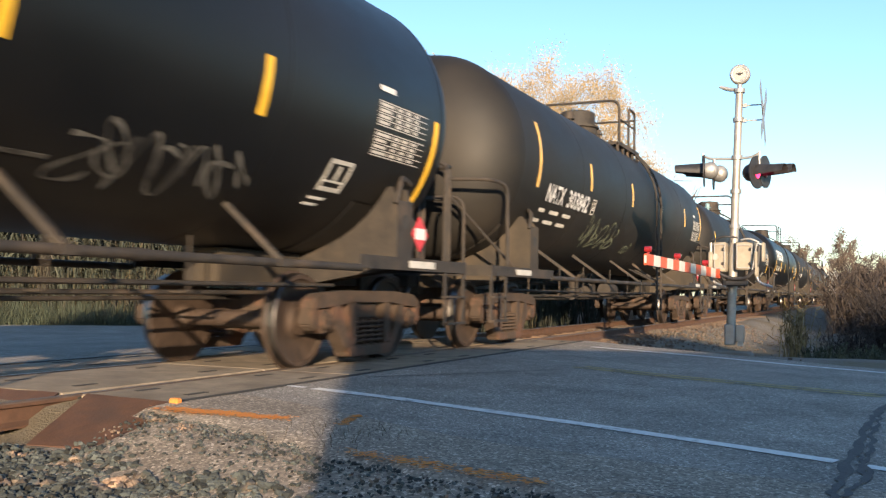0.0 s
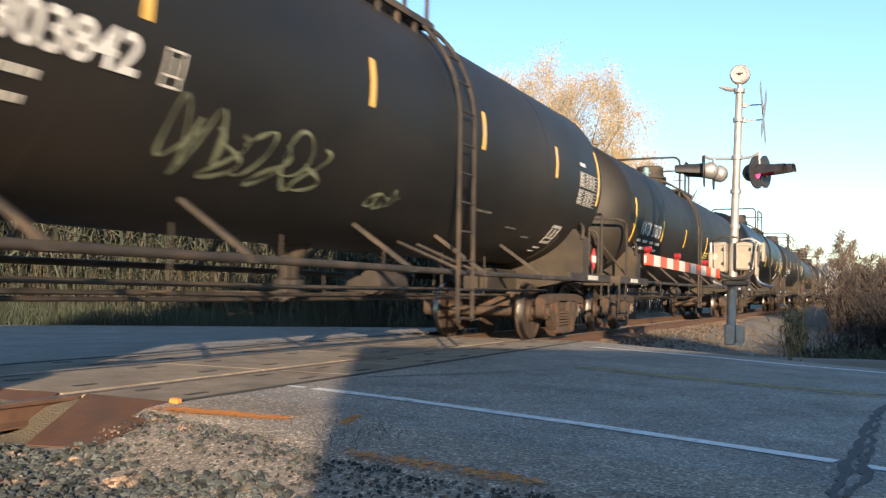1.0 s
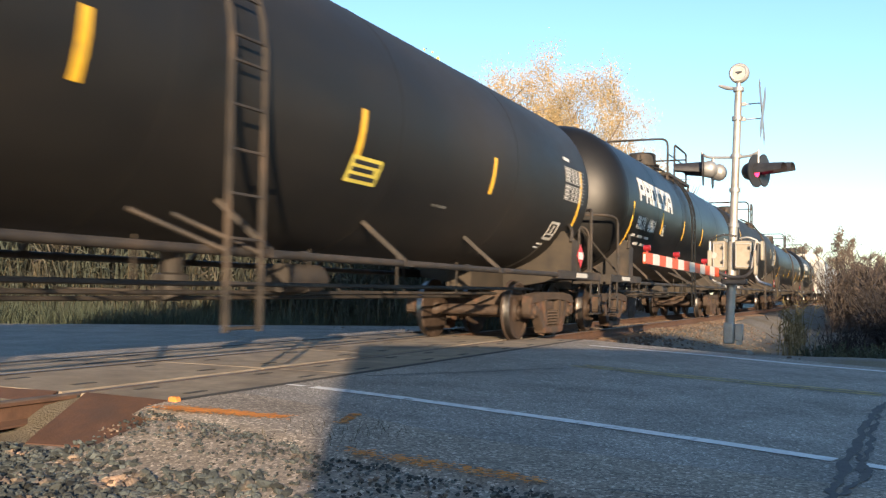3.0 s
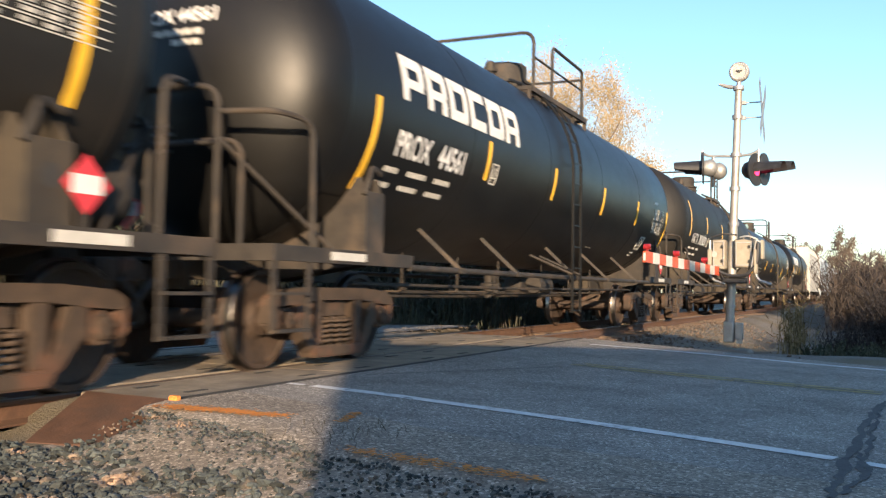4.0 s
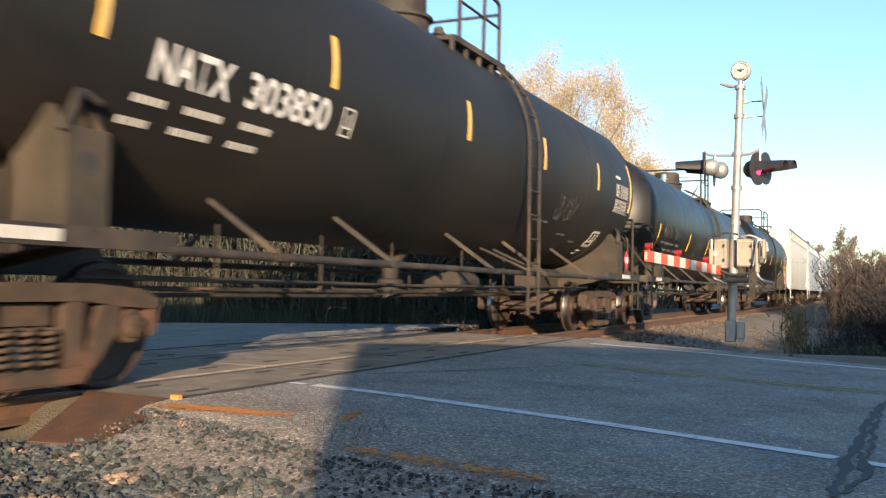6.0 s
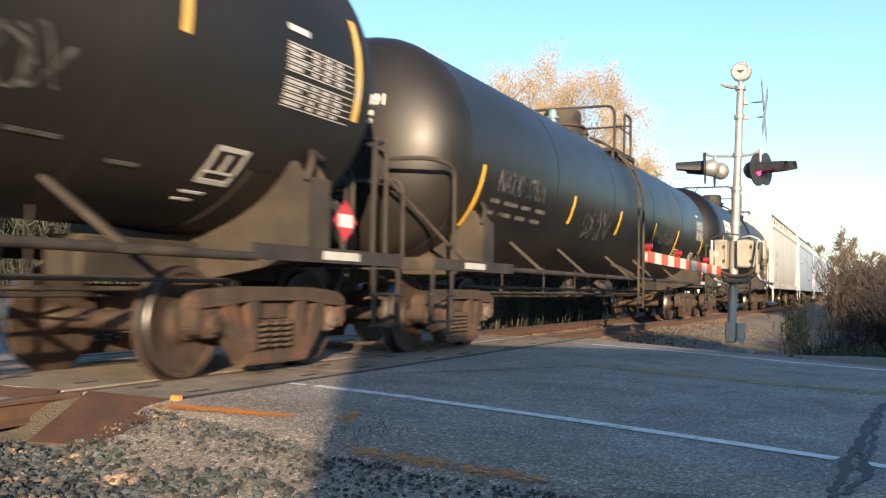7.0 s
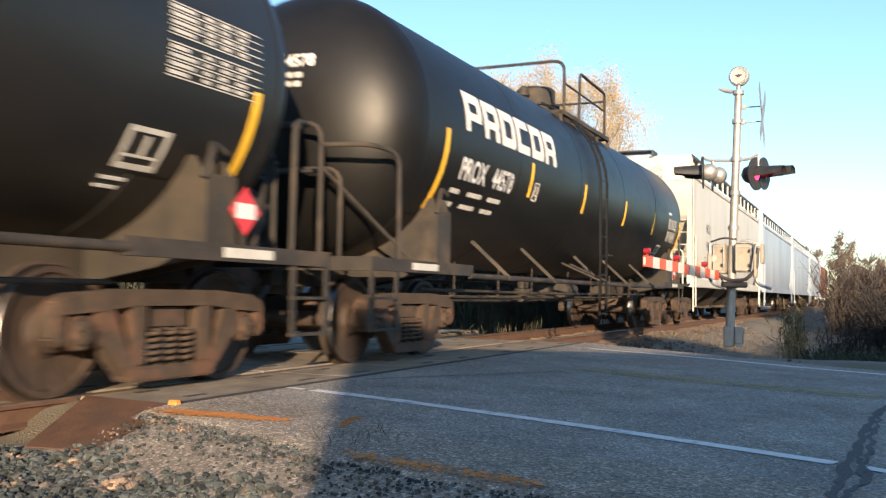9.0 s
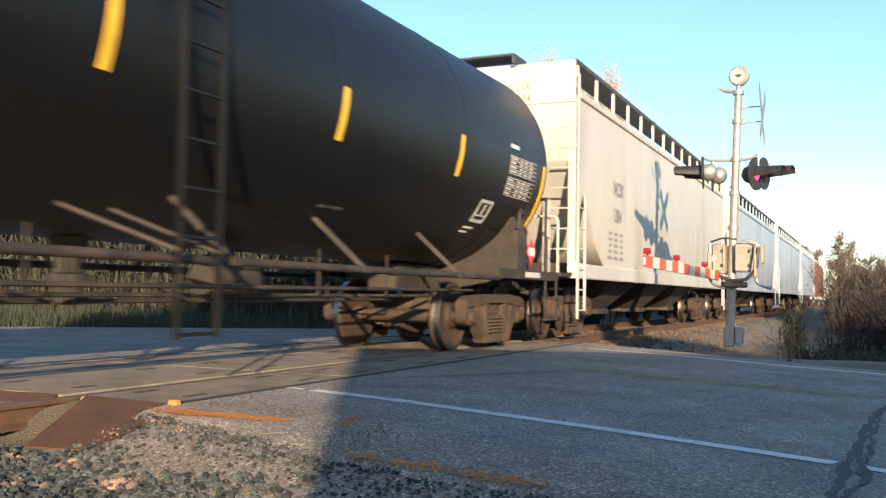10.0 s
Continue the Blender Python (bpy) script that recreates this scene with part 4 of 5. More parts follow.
    for i, (a, b) in enumerate(((-0.30, 0.44), (0.02, 0.42), (-0.28, 0.10), (-0.25, 0.15), (-0.28, 0.12), (-0.20, 0.12))):
        z = zz - 0.15 - i * 0.10 if i < 2 else ZC - 0.30 - i * 0.075
        for q in range(int((b - a) / 0.11)):
            bm = bmesh.new()
            p = on_head(x1 - 0.46 + a + q * 0.11 + 0.04, z, 0.008)
            box(bm, *p, 0.085, 0.010, 0.055 if i < 2 else 0.03)
            part("head_stencil", bm, M_TAG if i < 2 else M_SPRAY, car, smooth=False)


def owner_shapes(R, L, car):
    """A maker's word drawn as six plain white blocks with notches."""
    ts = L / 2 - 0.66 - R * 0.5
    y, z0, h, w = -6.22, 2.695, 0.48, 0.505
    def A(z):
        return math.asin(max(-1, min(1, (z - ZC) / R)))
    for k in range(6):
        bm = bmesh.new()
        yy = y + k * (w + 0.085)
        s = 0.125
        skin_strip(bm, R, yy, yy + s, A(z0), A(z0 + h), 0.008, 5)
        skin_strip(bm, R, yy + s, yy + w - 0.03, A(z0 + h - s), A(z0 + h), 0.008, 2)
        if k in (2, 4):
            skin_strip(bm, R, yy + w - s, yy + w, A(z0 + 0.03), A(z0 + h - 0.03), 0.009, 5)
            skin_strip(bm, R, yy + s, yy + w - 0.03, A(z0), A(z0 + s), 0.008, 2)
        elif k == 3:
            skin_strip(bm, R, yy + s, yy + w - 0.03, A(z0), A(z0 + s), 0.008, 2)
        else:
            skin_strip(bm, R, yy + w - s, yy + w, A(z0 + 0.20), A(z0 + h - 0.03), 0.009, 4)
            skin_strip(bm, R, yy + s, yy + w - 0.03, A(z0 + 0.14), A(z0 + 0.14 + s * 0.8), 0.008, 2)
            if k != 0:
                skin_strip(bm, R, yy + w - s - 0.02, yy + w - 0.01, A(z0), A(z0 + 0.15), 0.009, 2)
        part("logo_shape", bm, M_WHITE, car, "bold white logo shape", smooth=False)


# ---------- covered hoppers ----------
def hopper_car(mat, L=17.6):
    car = empty("hopper_car")
    h = L / 2 - 0.55
    tc = L / 2 - 2.15
    for s in (-1, 1):
        truck(car, s * tc)
        coupler(car, s * (L / 2 + 0.3), s)
    # body: flat sides with a rolled roof edge
    prof = [(-1.52, 1.28), (-1.56, 1.50), (-1.56, 3.95), (-1.50, 4.12), (-1.30, 4.22), (-0.7, 4.36), (0, 4.40), (0.7, 4.36), (1.30, 4.22), (1.50, 4.12), (1.56, 3.95), (1.56, 1.50), (1.52, 1.28)]
    bm = bmesh.new()
    def row(y, cut):
        return [bm.verts.new((x, y, max(z, cut))) for x, z in prof]
    yy = [-h, -h + 0.02, -h + 0.45, -h + 1.1, -h + 1.9]
    cuts = [2.95, 2.92, 2.45, 1.75, 1.28]
    st = list(zip(yy, cuts)) + [(-y, c) for y, c in list(zip(yy, cuts))[::-1]]
    rows = [row(y, c) for y, c in st]
    for A, B in zip(rows, rows[1:]):
        for i in range(len(prof) - 1):
            bm.faces.new((A[i], A[i + 1], B[i + 1], B[i]))
        bm.faces.new((A[-1], A[0], B[0], B[-1]))
    bm.faces.new(rows[0])
    bm.faces.new(rows[-1][::-1])
    bmesh.ops.remove_doubles(bm, verts=bm.verts[:], dist=0.0005)
    part("hopper_body", bm, mat, car, "pale smooth-sided steel hopper body")
    for sx in (-1, 1):
        bm = bmesh.new()
        box(bm, sx * 1.545, 0, 1.16, 0.07, 2 * h, 0.24, bev=0.012)
        box(bm, sx * 1.50, 0, 1.05, 0.14, 2 * h, 0.03)
        part("side_sill", bm, mat, car, smooth=False)
        bm = bmesh.new()
        box(bm, sx * 1.575, 0, 4.02, 0.05, 2 * h - 0.3, 0.12, bev=0.012)
        part("roof_rail", bm, mat, car, smooth=False)
        for s in (-1, 1):
            # end sheets behind the corner, sloped open end with side stanchion
            bm = bmesh.new()
            box(bm, sx * 1.50, s * (h - 0.04), 2.1, 0.12, 0.10, 1.95)
            part("corner_post", bm, mat, car, smooth=False)
            stile = []
            for o in (0.0, 0.40):
                bm = bmesh.new()
                box(bm, sx * 1.60, s * (h - 0.03 - o), 2.36 if o == 0 else 1.45, 0.03, 0.05, 3.95 if o == 0 else 1.9)
                stile.append(part("ladder_stile", bm, mat, car, smooth=False))
            for k in range(6):
                bm = bmesh.new()
                tube(bm, [(sx * 1.60, s * (h - 0.03), 0.52 + k * 0.33), (sx * 1.60, s * (h - 0.43), 0.52 + k * 0.33)], 0.014, 6)
                part("ladder_rung", bm, mat, stile[0])
            for k in range(9):
                bm = bmesh.new()
                tube(bm, [(sx * 1.58, s * (h + 0.0), 1.5 + k * 0.33), (sx * 1.15, s * (h + 0.0), 1.5 + k * 0.33)], 0.014, 6)
                part("ladder_rung", bm, mat, stile[0])
            bm = bmesh.new()
            tube(bm, bend([(sx * 1.40, s * (L / 2 - 0.15), 1.05), (sx * 1.40, s * (L / 2 - 0.15), 2.0), (sx * 0.7, s * (L / 2 - 0.15), 2.0), (sx * 0.7, s * (L / 2 - 0.15), 1.05)], 0.12), 0.022, 6)
            part("end_handrail", bm, mat, car)
    for s in (-1, 1):
        bm = bmesh.new()
        box(bm, 0, s * (L / 2 - 0.30), 1.08, 3.0, 0.5, 0.06)
        box(bm, 0, s * (L / 2 - 1.4), 0.98, 0.42, 2.6, 0.30)
        part("end_platform", bm, M_FRAME, car, smooth=False)
        for x in (-0.9, 0.9):
            bm = bmesh.new()
            box(bm, x, s * (h - 0.55), 2.0, 0.10, 0.10, 1.9)
            part("end_stanchion", bm, mat, car, smooth=False)
        bm = bmesh.new()
        box(bm, 0, s * (h + 0.012), 4.22, 3.10, 0.035, 0.68, bev=0.008)
        part("end_sheet", bm, mat, car, "pale flat upper end sheet", smooth=False)
        bm = bmesh.new()
        box(bm, 0, s * (h - 0.10), 4.70, 1.10, 0.62, 0.03)
        for x in (-0.54, 0.54):
            box(bm, x, s * (h - 0.10), 4.63, 0.04, 0.62, 0.16)
        part("cross_walk", bm, M_GRATE, car, "dark steel cross walk", smooth=False)
        bm = bmesh.new()
        prism(bm, [(-1.3, 1.05), (1.3, 1.05), (1.3, 1.3), (-1.3, 1.3)], s * (h - 1.7), s * (h - 0.6), "xz")
        part("slope_bay", bm, M_FRAME, car, smooth=False)
    # outlet bays under the sill
    for k in range(3):
        y = (k - 1) * 3.6
        bm = bmesh.new()
        A = [bm.verts.new(p) for p in ((-1.4, y - 1.7, 1.28), (1.4, y - 1.7, 1.28), (1.4, y + 1.7, 1.28), (-1.4, y + 1.7, 1.28))]
        B = [bm.verts.new(p) for p in ((-0.7, y - 0.45, 0.48), (0.7, y - 0.45, 0.48), (0.7, y + 0.45, 0.48), (-0.7, y + 0.45, 0.48))]
        for i in range(4):
            bm.faces.new((A[i], A[(i + 1) % 4], B[(i + 1) % 4], B[i]))
        bm.faces.new(B)
        box(bm, 0, y, 0.44, 1.6, 0.8, 0.10)
        part("outlet_bay", bm, M_FRAME, car, "grey steel outlet hopper", smooth=False)
    # roof walk of grating on brackets
    for sx in (-1, 1):
        bm = bmesh.new()
        box(bm, sx * 1.31, 0, 4.555, 0.48, 2 * h, 0.03)
        box(bm, sx * 1.55, 0, 4.545, 0.03, 2 * h, 0.07)
        part("roof_walk", bm, M_GRATE, car, "dark steel roof walk grating", smooth=False)
        for k in range(15):
            y = -h + 0.15 + (2 * h - 0.3) * k / 14
            bm = bmesh.new()
            box(bm, sx * 1.53, y, 4.32, 0.05, 0.06, 0.46)
            part("walk_bracket", bm, mat, car, smooth=False)
    for k in range(5):
        bm = bmesh.new()
        box(bm, 0, (k - 2) * 3.1, 4.44, 0.7, 2.6, 0.10, bev=0.03)
        part("roof_hatch", bm, mat, car, smooth=False)
    return car


M_GRATE = pbr("dark_roof_grating", (0.05, 0.052, 0.055), (0.09, 0.092, 0.095), 12, 0.6, 0.3, 0.4, 40)
M_GREYL = pbr("grey_stencil_paint", (0.20, 0.20, 0.21), (0.28, 0.28, 0.29), 9, 0.6)


def flat_text(body, x, y, z, height, parent, name, mat, end=False):
    me = text_mesh(body, height, 0.85)
    for v in me.vertices:
        v.co = Vector((x + v.co.x, y, z + v.co.y)) if end else Vector((x, y + v.co.x, z + v.co.y))
    me.materials.append(mat)
    ob = new(name, me)
    ob.parent = parent
    return ob


def hopper_marks(car, L, mark, num):
    h = L / 2 - 0.55
    flat_text(mark, 1.567, -h + 2.40, 2.62, 0.26, car, "reporting_mark", M_GREYL)
    flat_text(num, 1.567, -h + 2.40, 2.12, 0.26, car, "car_number", M_GREYL)
    flat_text(mark, 0.38, -h - 0.034, 4.12, 0.14, car, "reporting_mark", M_GREYL, True)
    flat_text(num, 0.46, -h - 0.034, 3.92, 0.14, car, "car_number", M_GREYL, True)
    rng = random.Random(3)
    for i in range(5):
        for k in range(3):
            bm = bmesh.new()
            box(bm, 1.563, -h + 2.2 + k * 0.42, 1.90 - i * 0.11, 0.004, 0.3 * rng.uniform(0.6, 1), 0.05)
            part("stencil_line", bm, M_GREYL, car, smooth=False)


def box_car(L=16.5):
    car = empty("box_car")
    for s in (-1, 1):
        truck(car, s * (L / 2 - 2.1))
        coupler(car, s * (L / 2 + 0.3), s)
    bm = bmesh.new()
    prism(bm, [(-1.5, 1.0), (1.5, 1.0), (1.5, 4.1), (0, 4.35), (-1.5, 4.1)], -L / 2 + 0.4, L / 2 - 0.4, "xz")
    part("car_body", bm, M_BROWN, car, "oxide red boxcar body", smooth=False)
    for k in range(14):
        for sx in (-1, 1):
            bm = bmesh.new()
            box(bm, sx * 1.53, -L / 2 + 0.6 + (L - 1.2) * k / 13, 2.5, 0.06, 0.10, 2.9)
            part("side_post", bm, M_BROWN, car, smooth=False)
    return car
# ---------- crossing signal ----------
MX, MY = -2.156, 16.36
M_LENS = pbr("red_signal_lens", (0.20, 0.012, 0.015), (0.30, 0.02, 0.025), 9, 0.3)
M_LENS_ON = pbr("glowing_red_lens", (0.6, 0.02, 0.04), (0.7, 0.03, 0.05), 9, 0.3)
_b = M_LENS_ON.node_tree.nodes["Principled BSDF"]
_b.inputs["Emission Color"].default_value = (1.0, 0.03, 0.10, 1)
_b.inputs["Emission Strength"].default_value = 3.0
M_CASE = pbr("cream_weathered_metal_case", (0.252, 0.225, 0.1755), (0.342, 0.306, 0.243), 5, 0.6, 0.0, 0.15, 50, (0.18, 0.144, 0.099), 3, 0.52, 0.75)
M_GALV = pbr("dull_galvanised_steel", (0.30, 0.30, 0.30), (0.42, 0.42, 0.41), 7, 0.5, 0.6, 0.15)
M_STRIPE_R = pbr("red_reflective_sheet", (0.52, 0.07, 0.025), (0.60, 0.10, 0.04), 9, 0.4)
M_STRIPE_W = pbr("white_reflective_sheet", (0.51, 0.493, 0.459), (0.595, 0.578, 0.544), 9, 0.4)
M_FOUND = pbr("signal_foundation_concrete", (0.13, 0.115, 0.095), (0.20, 0.18, 0.15), 5, 0.9, 0, 0.4)


def signal_head(mast, x, y, z, sgn, yaw, lit):
    """Flashing light: round backing plate, domed case, lens and long hood; sgn is the side it faces."""
    m = pose(x, y, z, 0, 0, yaw)
    bm = bmesh.new()
    lathe(bm, [(0, 0.0), (0.0, 0.28), (sgn * 0.02, 0.28), (sgn * 0.02, 0.0)], 32, "x")
    bm.transform(m)
    head = part("backing_plate", bm, M_SIGB, mast, "round black signal backing plate")
    bm = bmesh.new()
    lathe(bm, [(-sgn * 0.01, 0.13), (-sgn * 0.10, 0.155), (-sgn * 0.17, 0.13), (-sgn * 0.22, 0.07), (-sgn * 0.235, 0.0)], 24, "x")
    bm.transform(m)
    part("lamp_case", bm, M_GALV if sgn < 0 else M_SIGB, head, "domed grey lamp case" if sgn < 0 else "domed black lamp case")
    bm = bmesh.new()
    lathe(bm, [(sgn * 0.03, 0.105), (sgn * 0.045, 0.06), (sgn * 0.05, 0.0)], 20, "x")
    bm.transform(m)
    part("lens", bm, M_LENS_ON if lit else M_LENS, head, "red round lens")
    bm = bmesh.new()
    n = 14
    rings = []
    for s, cut in ((0.02, 2.0), (0.28, 1.75), (0.50, 1.5)):
        ring = []
        for k in range(n + 1):
            a = math.pi / 2 + cut * (k / n * 2 - 1)
            ring.append([(bm.verts.new((sgn * s, rr * math.cos(a), rr * math.sin(a) - 0.05 * s))) for rr in (0.135, 0.128)])
        rings.append(ring)
    for A, B in zip(rings, rings[1:]):
        for k in range(n):
            bm.faces.new((A[k][0], A[k + 1][0], B[k + 1][0], B[k][0]))
            bm.faces.new((A[k][1], B[k][1], B[k + 1][1], A[k + 1][1]))
    for k in range(n):
        bm.faces.new((rings[-1][k][0], rings[-1][k + 1][0], rings[-1][k + 1][1], rings[-1][k][1]))
    for k in (0, n):
        for A, B in zip(rings, rings[1:]):
            bm.faces.new((A[k][0], B[k][0], B[k][1], A[k][1]))
    bm.transform(m)
    part("hood", bm, M_SIGB, head, "long black signal hood")
    return head


def build_signal():
    mast = tagged(empty("crossing_signal", MX, MY, -0.1), "aluminium level crossing signal mast with red flashers on a concrete base", "crossing signal")
    def W(x, y, z):
        return (x - MX, y - MY, z + 0.1)
    def top(z):
        return MX + 0.155 * (z + 0.1) / 4.66, MY
    bm = bmesh.new()
    pts = [W(*top(z), z) for z in (-0.05, 0.6, 1.1, 2.0, 3.0, 4.30)]
    tube(bm, pts, [0.075, 0.075, 0.073, 0.070, 0.066, 0.062], 20)
    part("pole", bm, M_ALU, mast, "round aluminium pole")
    for z in (0.95, 1.95, 2.55, 3.13, 3.78, 4.28):
        bm = bmesh.new()
        c = W(*top(z), z)
        lathe(bm, [(-0.035, 0.075), (-0.035, 0.092), (0.035, 0.092), (0.035, 0.075)], 20, "z", c)
        part("clamp_band", bm, M_GALV, mast)
    # bell and round cap at the top
    bm = bmesh.new()
    c = W(*top(4.56), 4.56)
    lathe(bm, [(-0.06, 0.0), (-0.06, 0.15), (-0.035, 0.17), (0.03, 0.17), (0.05, 0.155), (0.05, 0.13), (0.03, 0.12), (0.03, 0.03), (0.06, 0.02), (0.06, 0.0)], 32, "y", c)
    bm2 = part("bell", bm, M_ALU, mast, "round grey warning bell")
    bm = bmesh.new()
    lathe(bm, [(-0.064, 0.115), (-0.068, 0.122), (-0.068, 0.138), (-0.062, 0.145)], 32, "y", c)
    part("bell_ring", bm, M_GALV, bm2, "dull rim ring")
    bm = bmesh.new()
    box(bm, c[0], c[1] - 0.066, c[2] + 0.01, 0.11, 0.012, 0.02, bev=0.004)
    lathe(bm, [(-0.08, 0.0), (-0.08, 0.022), (-0.06, 0.026)], 12, "y", c)
    part("bell_clapper", bm, M_SIGB, bm2)
    bm = bmesh.new()
    tube(bm, [W(*top(4.28), 4.28), W(*top(4.42), 4.42)], 0.04, 10)
    tube(bm, bend([W(*top(4.30), 4.30), W(top(4.3)[0] - 0.16, MY, 4.31), W(top(4.3)[0] - 0.33, MY - 0.03, 4.37)], 0.08), [0.03] * 2 + [0.035] * 4 + [0.02], 8)
    part("bell_bracket", bm, M_GALV, mast)
    # crossbuck, edge on to the road's length
    cx = -1.62
    for a, sg in ((45, 1), (-45, -1)):
        bm = bmesh.new()
        box(bm, 0, 0, 0, 0.006, 1.22, 0.22, Matrix.Rotation(radians(a), 3, "X"))
        bm.transform(Matrix.Translation(W(cx + 0.008 * sg, MY, 3.87)))
        part("crossbuck_board", bm, M_GALV, mast, "thin white crossbuck board", smooth=False)
    for z in (3.76, 4.02):
        bm = bmesh.new()
        tube(bm, [W(*top(z), z), W(cx, MY, z)], 0.012, 6)
        box(bm, *W(top(z)[0] + 0.1, MY, z), 0.07, 0.06, 0.06)
        part("crossbuck_bracket", bm, M_GALV, mast)
    # cross arm with two heads
    bm = bmesh.new()
    z = 3.13
    xc = top(z)[0]
    tube(bm, bend([W(xc - 0.58, MY, z + 0.06), W(xc - 0.45, MY, z), W(xc, MY, z - 0.02), W(xc + 0.24, MY, z), W(xc + 0.36, MY, z + 0.06)], 0.1), 0.024, 8)
    tube(bm, [W(xc - 0.57, MY, z + 0.10), W(xc - 0.57, MY, z - 0.22)], 0.02, 8)
    tube(bm, [W(xc - 0.38, MY, z - 0.02), W(xc - 0.38, MY, z - 0.22)], 0.02, 8)
    tube(bm, [W(xc + 0.36, MY, z + 0.09), W(xc + 0.36, MY, z - 0.22)], 0.02, 8)
    part("cross_arm", bm, M_GALV, mast)
    signal_head(mast, *W(xc - 0.53, MY - 0.05, 2.92), -1, 7, False)
    signal_head(mast, *W(xc - 0.42, MY + 0.28, 2.90), -1, 5, False)
    signal_head(mast, *W(xc + 0.32, MY - 0.05, 2.86), 1, -20, True)
    signal_head(mast, *W(xc + 0.42, MY + 0.25, 2.90), 1, -14, False)
    # gate mechanism
    bm = bmesh.new()
    box(bm, *W(-2.30, 16.32, 1.42), 0.22, 0.42, 0.50, bev=0.02)
    part("gate_case", bm, M_CASE, mast, "cream weathered gate motor case")
    bm = bmesh.new()
    box(bm, *W(-1.90, 16.36, 1.44), 0.30, 0.40, 0.48, bev=0.02)
    part("gate_case", bm, M_CASE, mast, "cream weathered gate motor case")
    bm = bmesh.new()
    lathe(bm, [(-0.02, 0.0), (-0.02, 0.055), (0.02, 0.055), (0.02, 0.0)], 16, "y", W(-2.37, 16.09, 1.42))
    part("case_dial", bm, M_ALU, mast)
    for x in (-2.44, -1.70):
        bm = bmesh.new()
        tube(bm, bend([W(x, 16.1, 1.66), W(x, 16.1, 1.0), W(x + 0.25, 16.1, 0.92)], 0.12), 0.025, 8)
        part("counterweight_arm", bm, M_GALV, mast)
        bm = bmesh.new()
        box(bm, *W(x, 16.08, 1.30), 0.07, 0.12, 0.42, bev=0.02)
        part("counterweight", bm, M_CASE, mast)
    bm = bmesh.new()
    tube(bm, bend([W(-2.36, 16.05, 1.16), W(-2.1, 16.05, 1.05), W(-1.85, 16.05, 1.06), W(-1.68, 16.05, 1.25), W(-1.66, 16.05, 1.60)], 0.08), 0.03, 8)
    box(bm, *W(-2.05, 16.15, 0.98), 0.42, 0.16, 0.10, bev=0.02)
    part("gate_yoke", bm, M_SIGB, mast)
    bm = bmesh.new()
    box(bm, *W(-1.60, 16.2, 1.50), 0.05, 0.22, 0.32, bev=0.01)
    part("case_lid", bm, M_CASE, mast)
    for x, y, w, h in ((-2.30, 16.10, 0.16, 0.40), (-1.90, 16.15, 0.24, 0.38)):
        bm = bmesh.new()
        for zz in (-h / 2, h / 2):
            box(bm, *W(x, y - 0.006, 1.43 + zz), w, 0.012, 0.014)
        for xx in (-w / 2, w / 2):
            box(bm, *W(x + xx, y - 0.006, 1.43), 0.014, 0.012, h)
        part("case_door_frame", bm, M_GALV, mast, smooth=False)
        for zz in (-0.12, 0.12):
            bm = bmesh.new()
            box(bm, *W(x + w * 0.4, y - 0.02, 1.43 + zz), 0.03, 0.03, 0.05, bev=0.005)
            part("case_latch", bm, M_SIGB, mast, smooth=False)
    for x0, z0, x1, z1 in ((-2.42, 1.70, -2.0, 1.74), (-1.76, 1.20, -1.62, 1.62), (-2.40, 1.18, -2.20, 0.98), (-1.95, 1.70, -1.66, 1.66)):
        bm = bmesh.new()
        tube(bm, bend([W(x0, 16.06, z0), W((x0 + x1) / 2, 16.04, max(z0, z1) + 0.03), W(x1, 16.06, z1)], 0.08), 0.016, 6)
        part("control_rod", bm, M_SIGB if x0 < -2.0 else M_GALV, mast)
    for z in (0.55, 0.80):
        bm = bmesh.new()
        cc = W(*top(z), z)
        lathe(bm, [(-0.02, 0.07), (-0.02, 0.085), (0.02, 0.085), (0.02, 0.07)], 16, "z", cc)
        part("clamp_band", bm, M_GALV, mast)
    # lowered gate arm with red and white sheeting and three lamps
    p0, p1 = Vector(W(-2.30, 16.05, 1.13)), Vector(W(-2.71, 12.29, 1.235))
    d = p1 - p0
    q = d.to_track_quat("Y", "Z").to_matrix()
    bm = bmesh.new()
    box(bm, *((p0 + p1) / 2), 0.03, d.length, 0.10, q)
    arm = part("gate_arm", bm, M_STRIPE_W, mast, "lowered striped red and white gate arm", smooth=False)
    n = 13
    for k in range(n):
        bm = bmesh.new()
        box(bm, *(p0 + d * ((k + 0.5) / n)), 0.046, d.length / n * 0.98, 0.15, q)
        part("arm_stripe", bm, M_STRIPE_R if k % 2 == 0 else M_STRIPE_W, arm, smooth=False)
    for f in (0.97, 0.62, 0.22):
        bm = bmesh.new()
        c = p0 + d * f
        lathe(bm, [(-0.05, 0.015), (-0.045, 0.040), (0.045, 0.040), (0.05, 0.015)], 14, "x", (c.x, c.y, c.z + 0.14))
        box(bm, c.x, c.y, c.z + 0.085, 0.03, 0.03, 0.05)
        part("arm_lamp", bm, M_LENS, arm, "small red gate lamp")
    # junction base, side box and footing
    bm = bmesh.new()
    box(bm, *W(MX, MY, 0.11), 0.17, 0.20, 0.36, bev=0.02)
    part("mast_base", bm, M_ALU, mast, "square aluminium mast base")
    bm = bmesh.new()
    box(bm, *W(-1.99, MY, 0.13), 0.13, 0.12, 0.28, bev=0.012)
    box(bm, *W(-1.99, MY, -0.04), 0.09, 0.08, 0.08)
    part("junction_box", bm, M_ALU, mast, "small grey junction box")
    bm = bmesh.new()
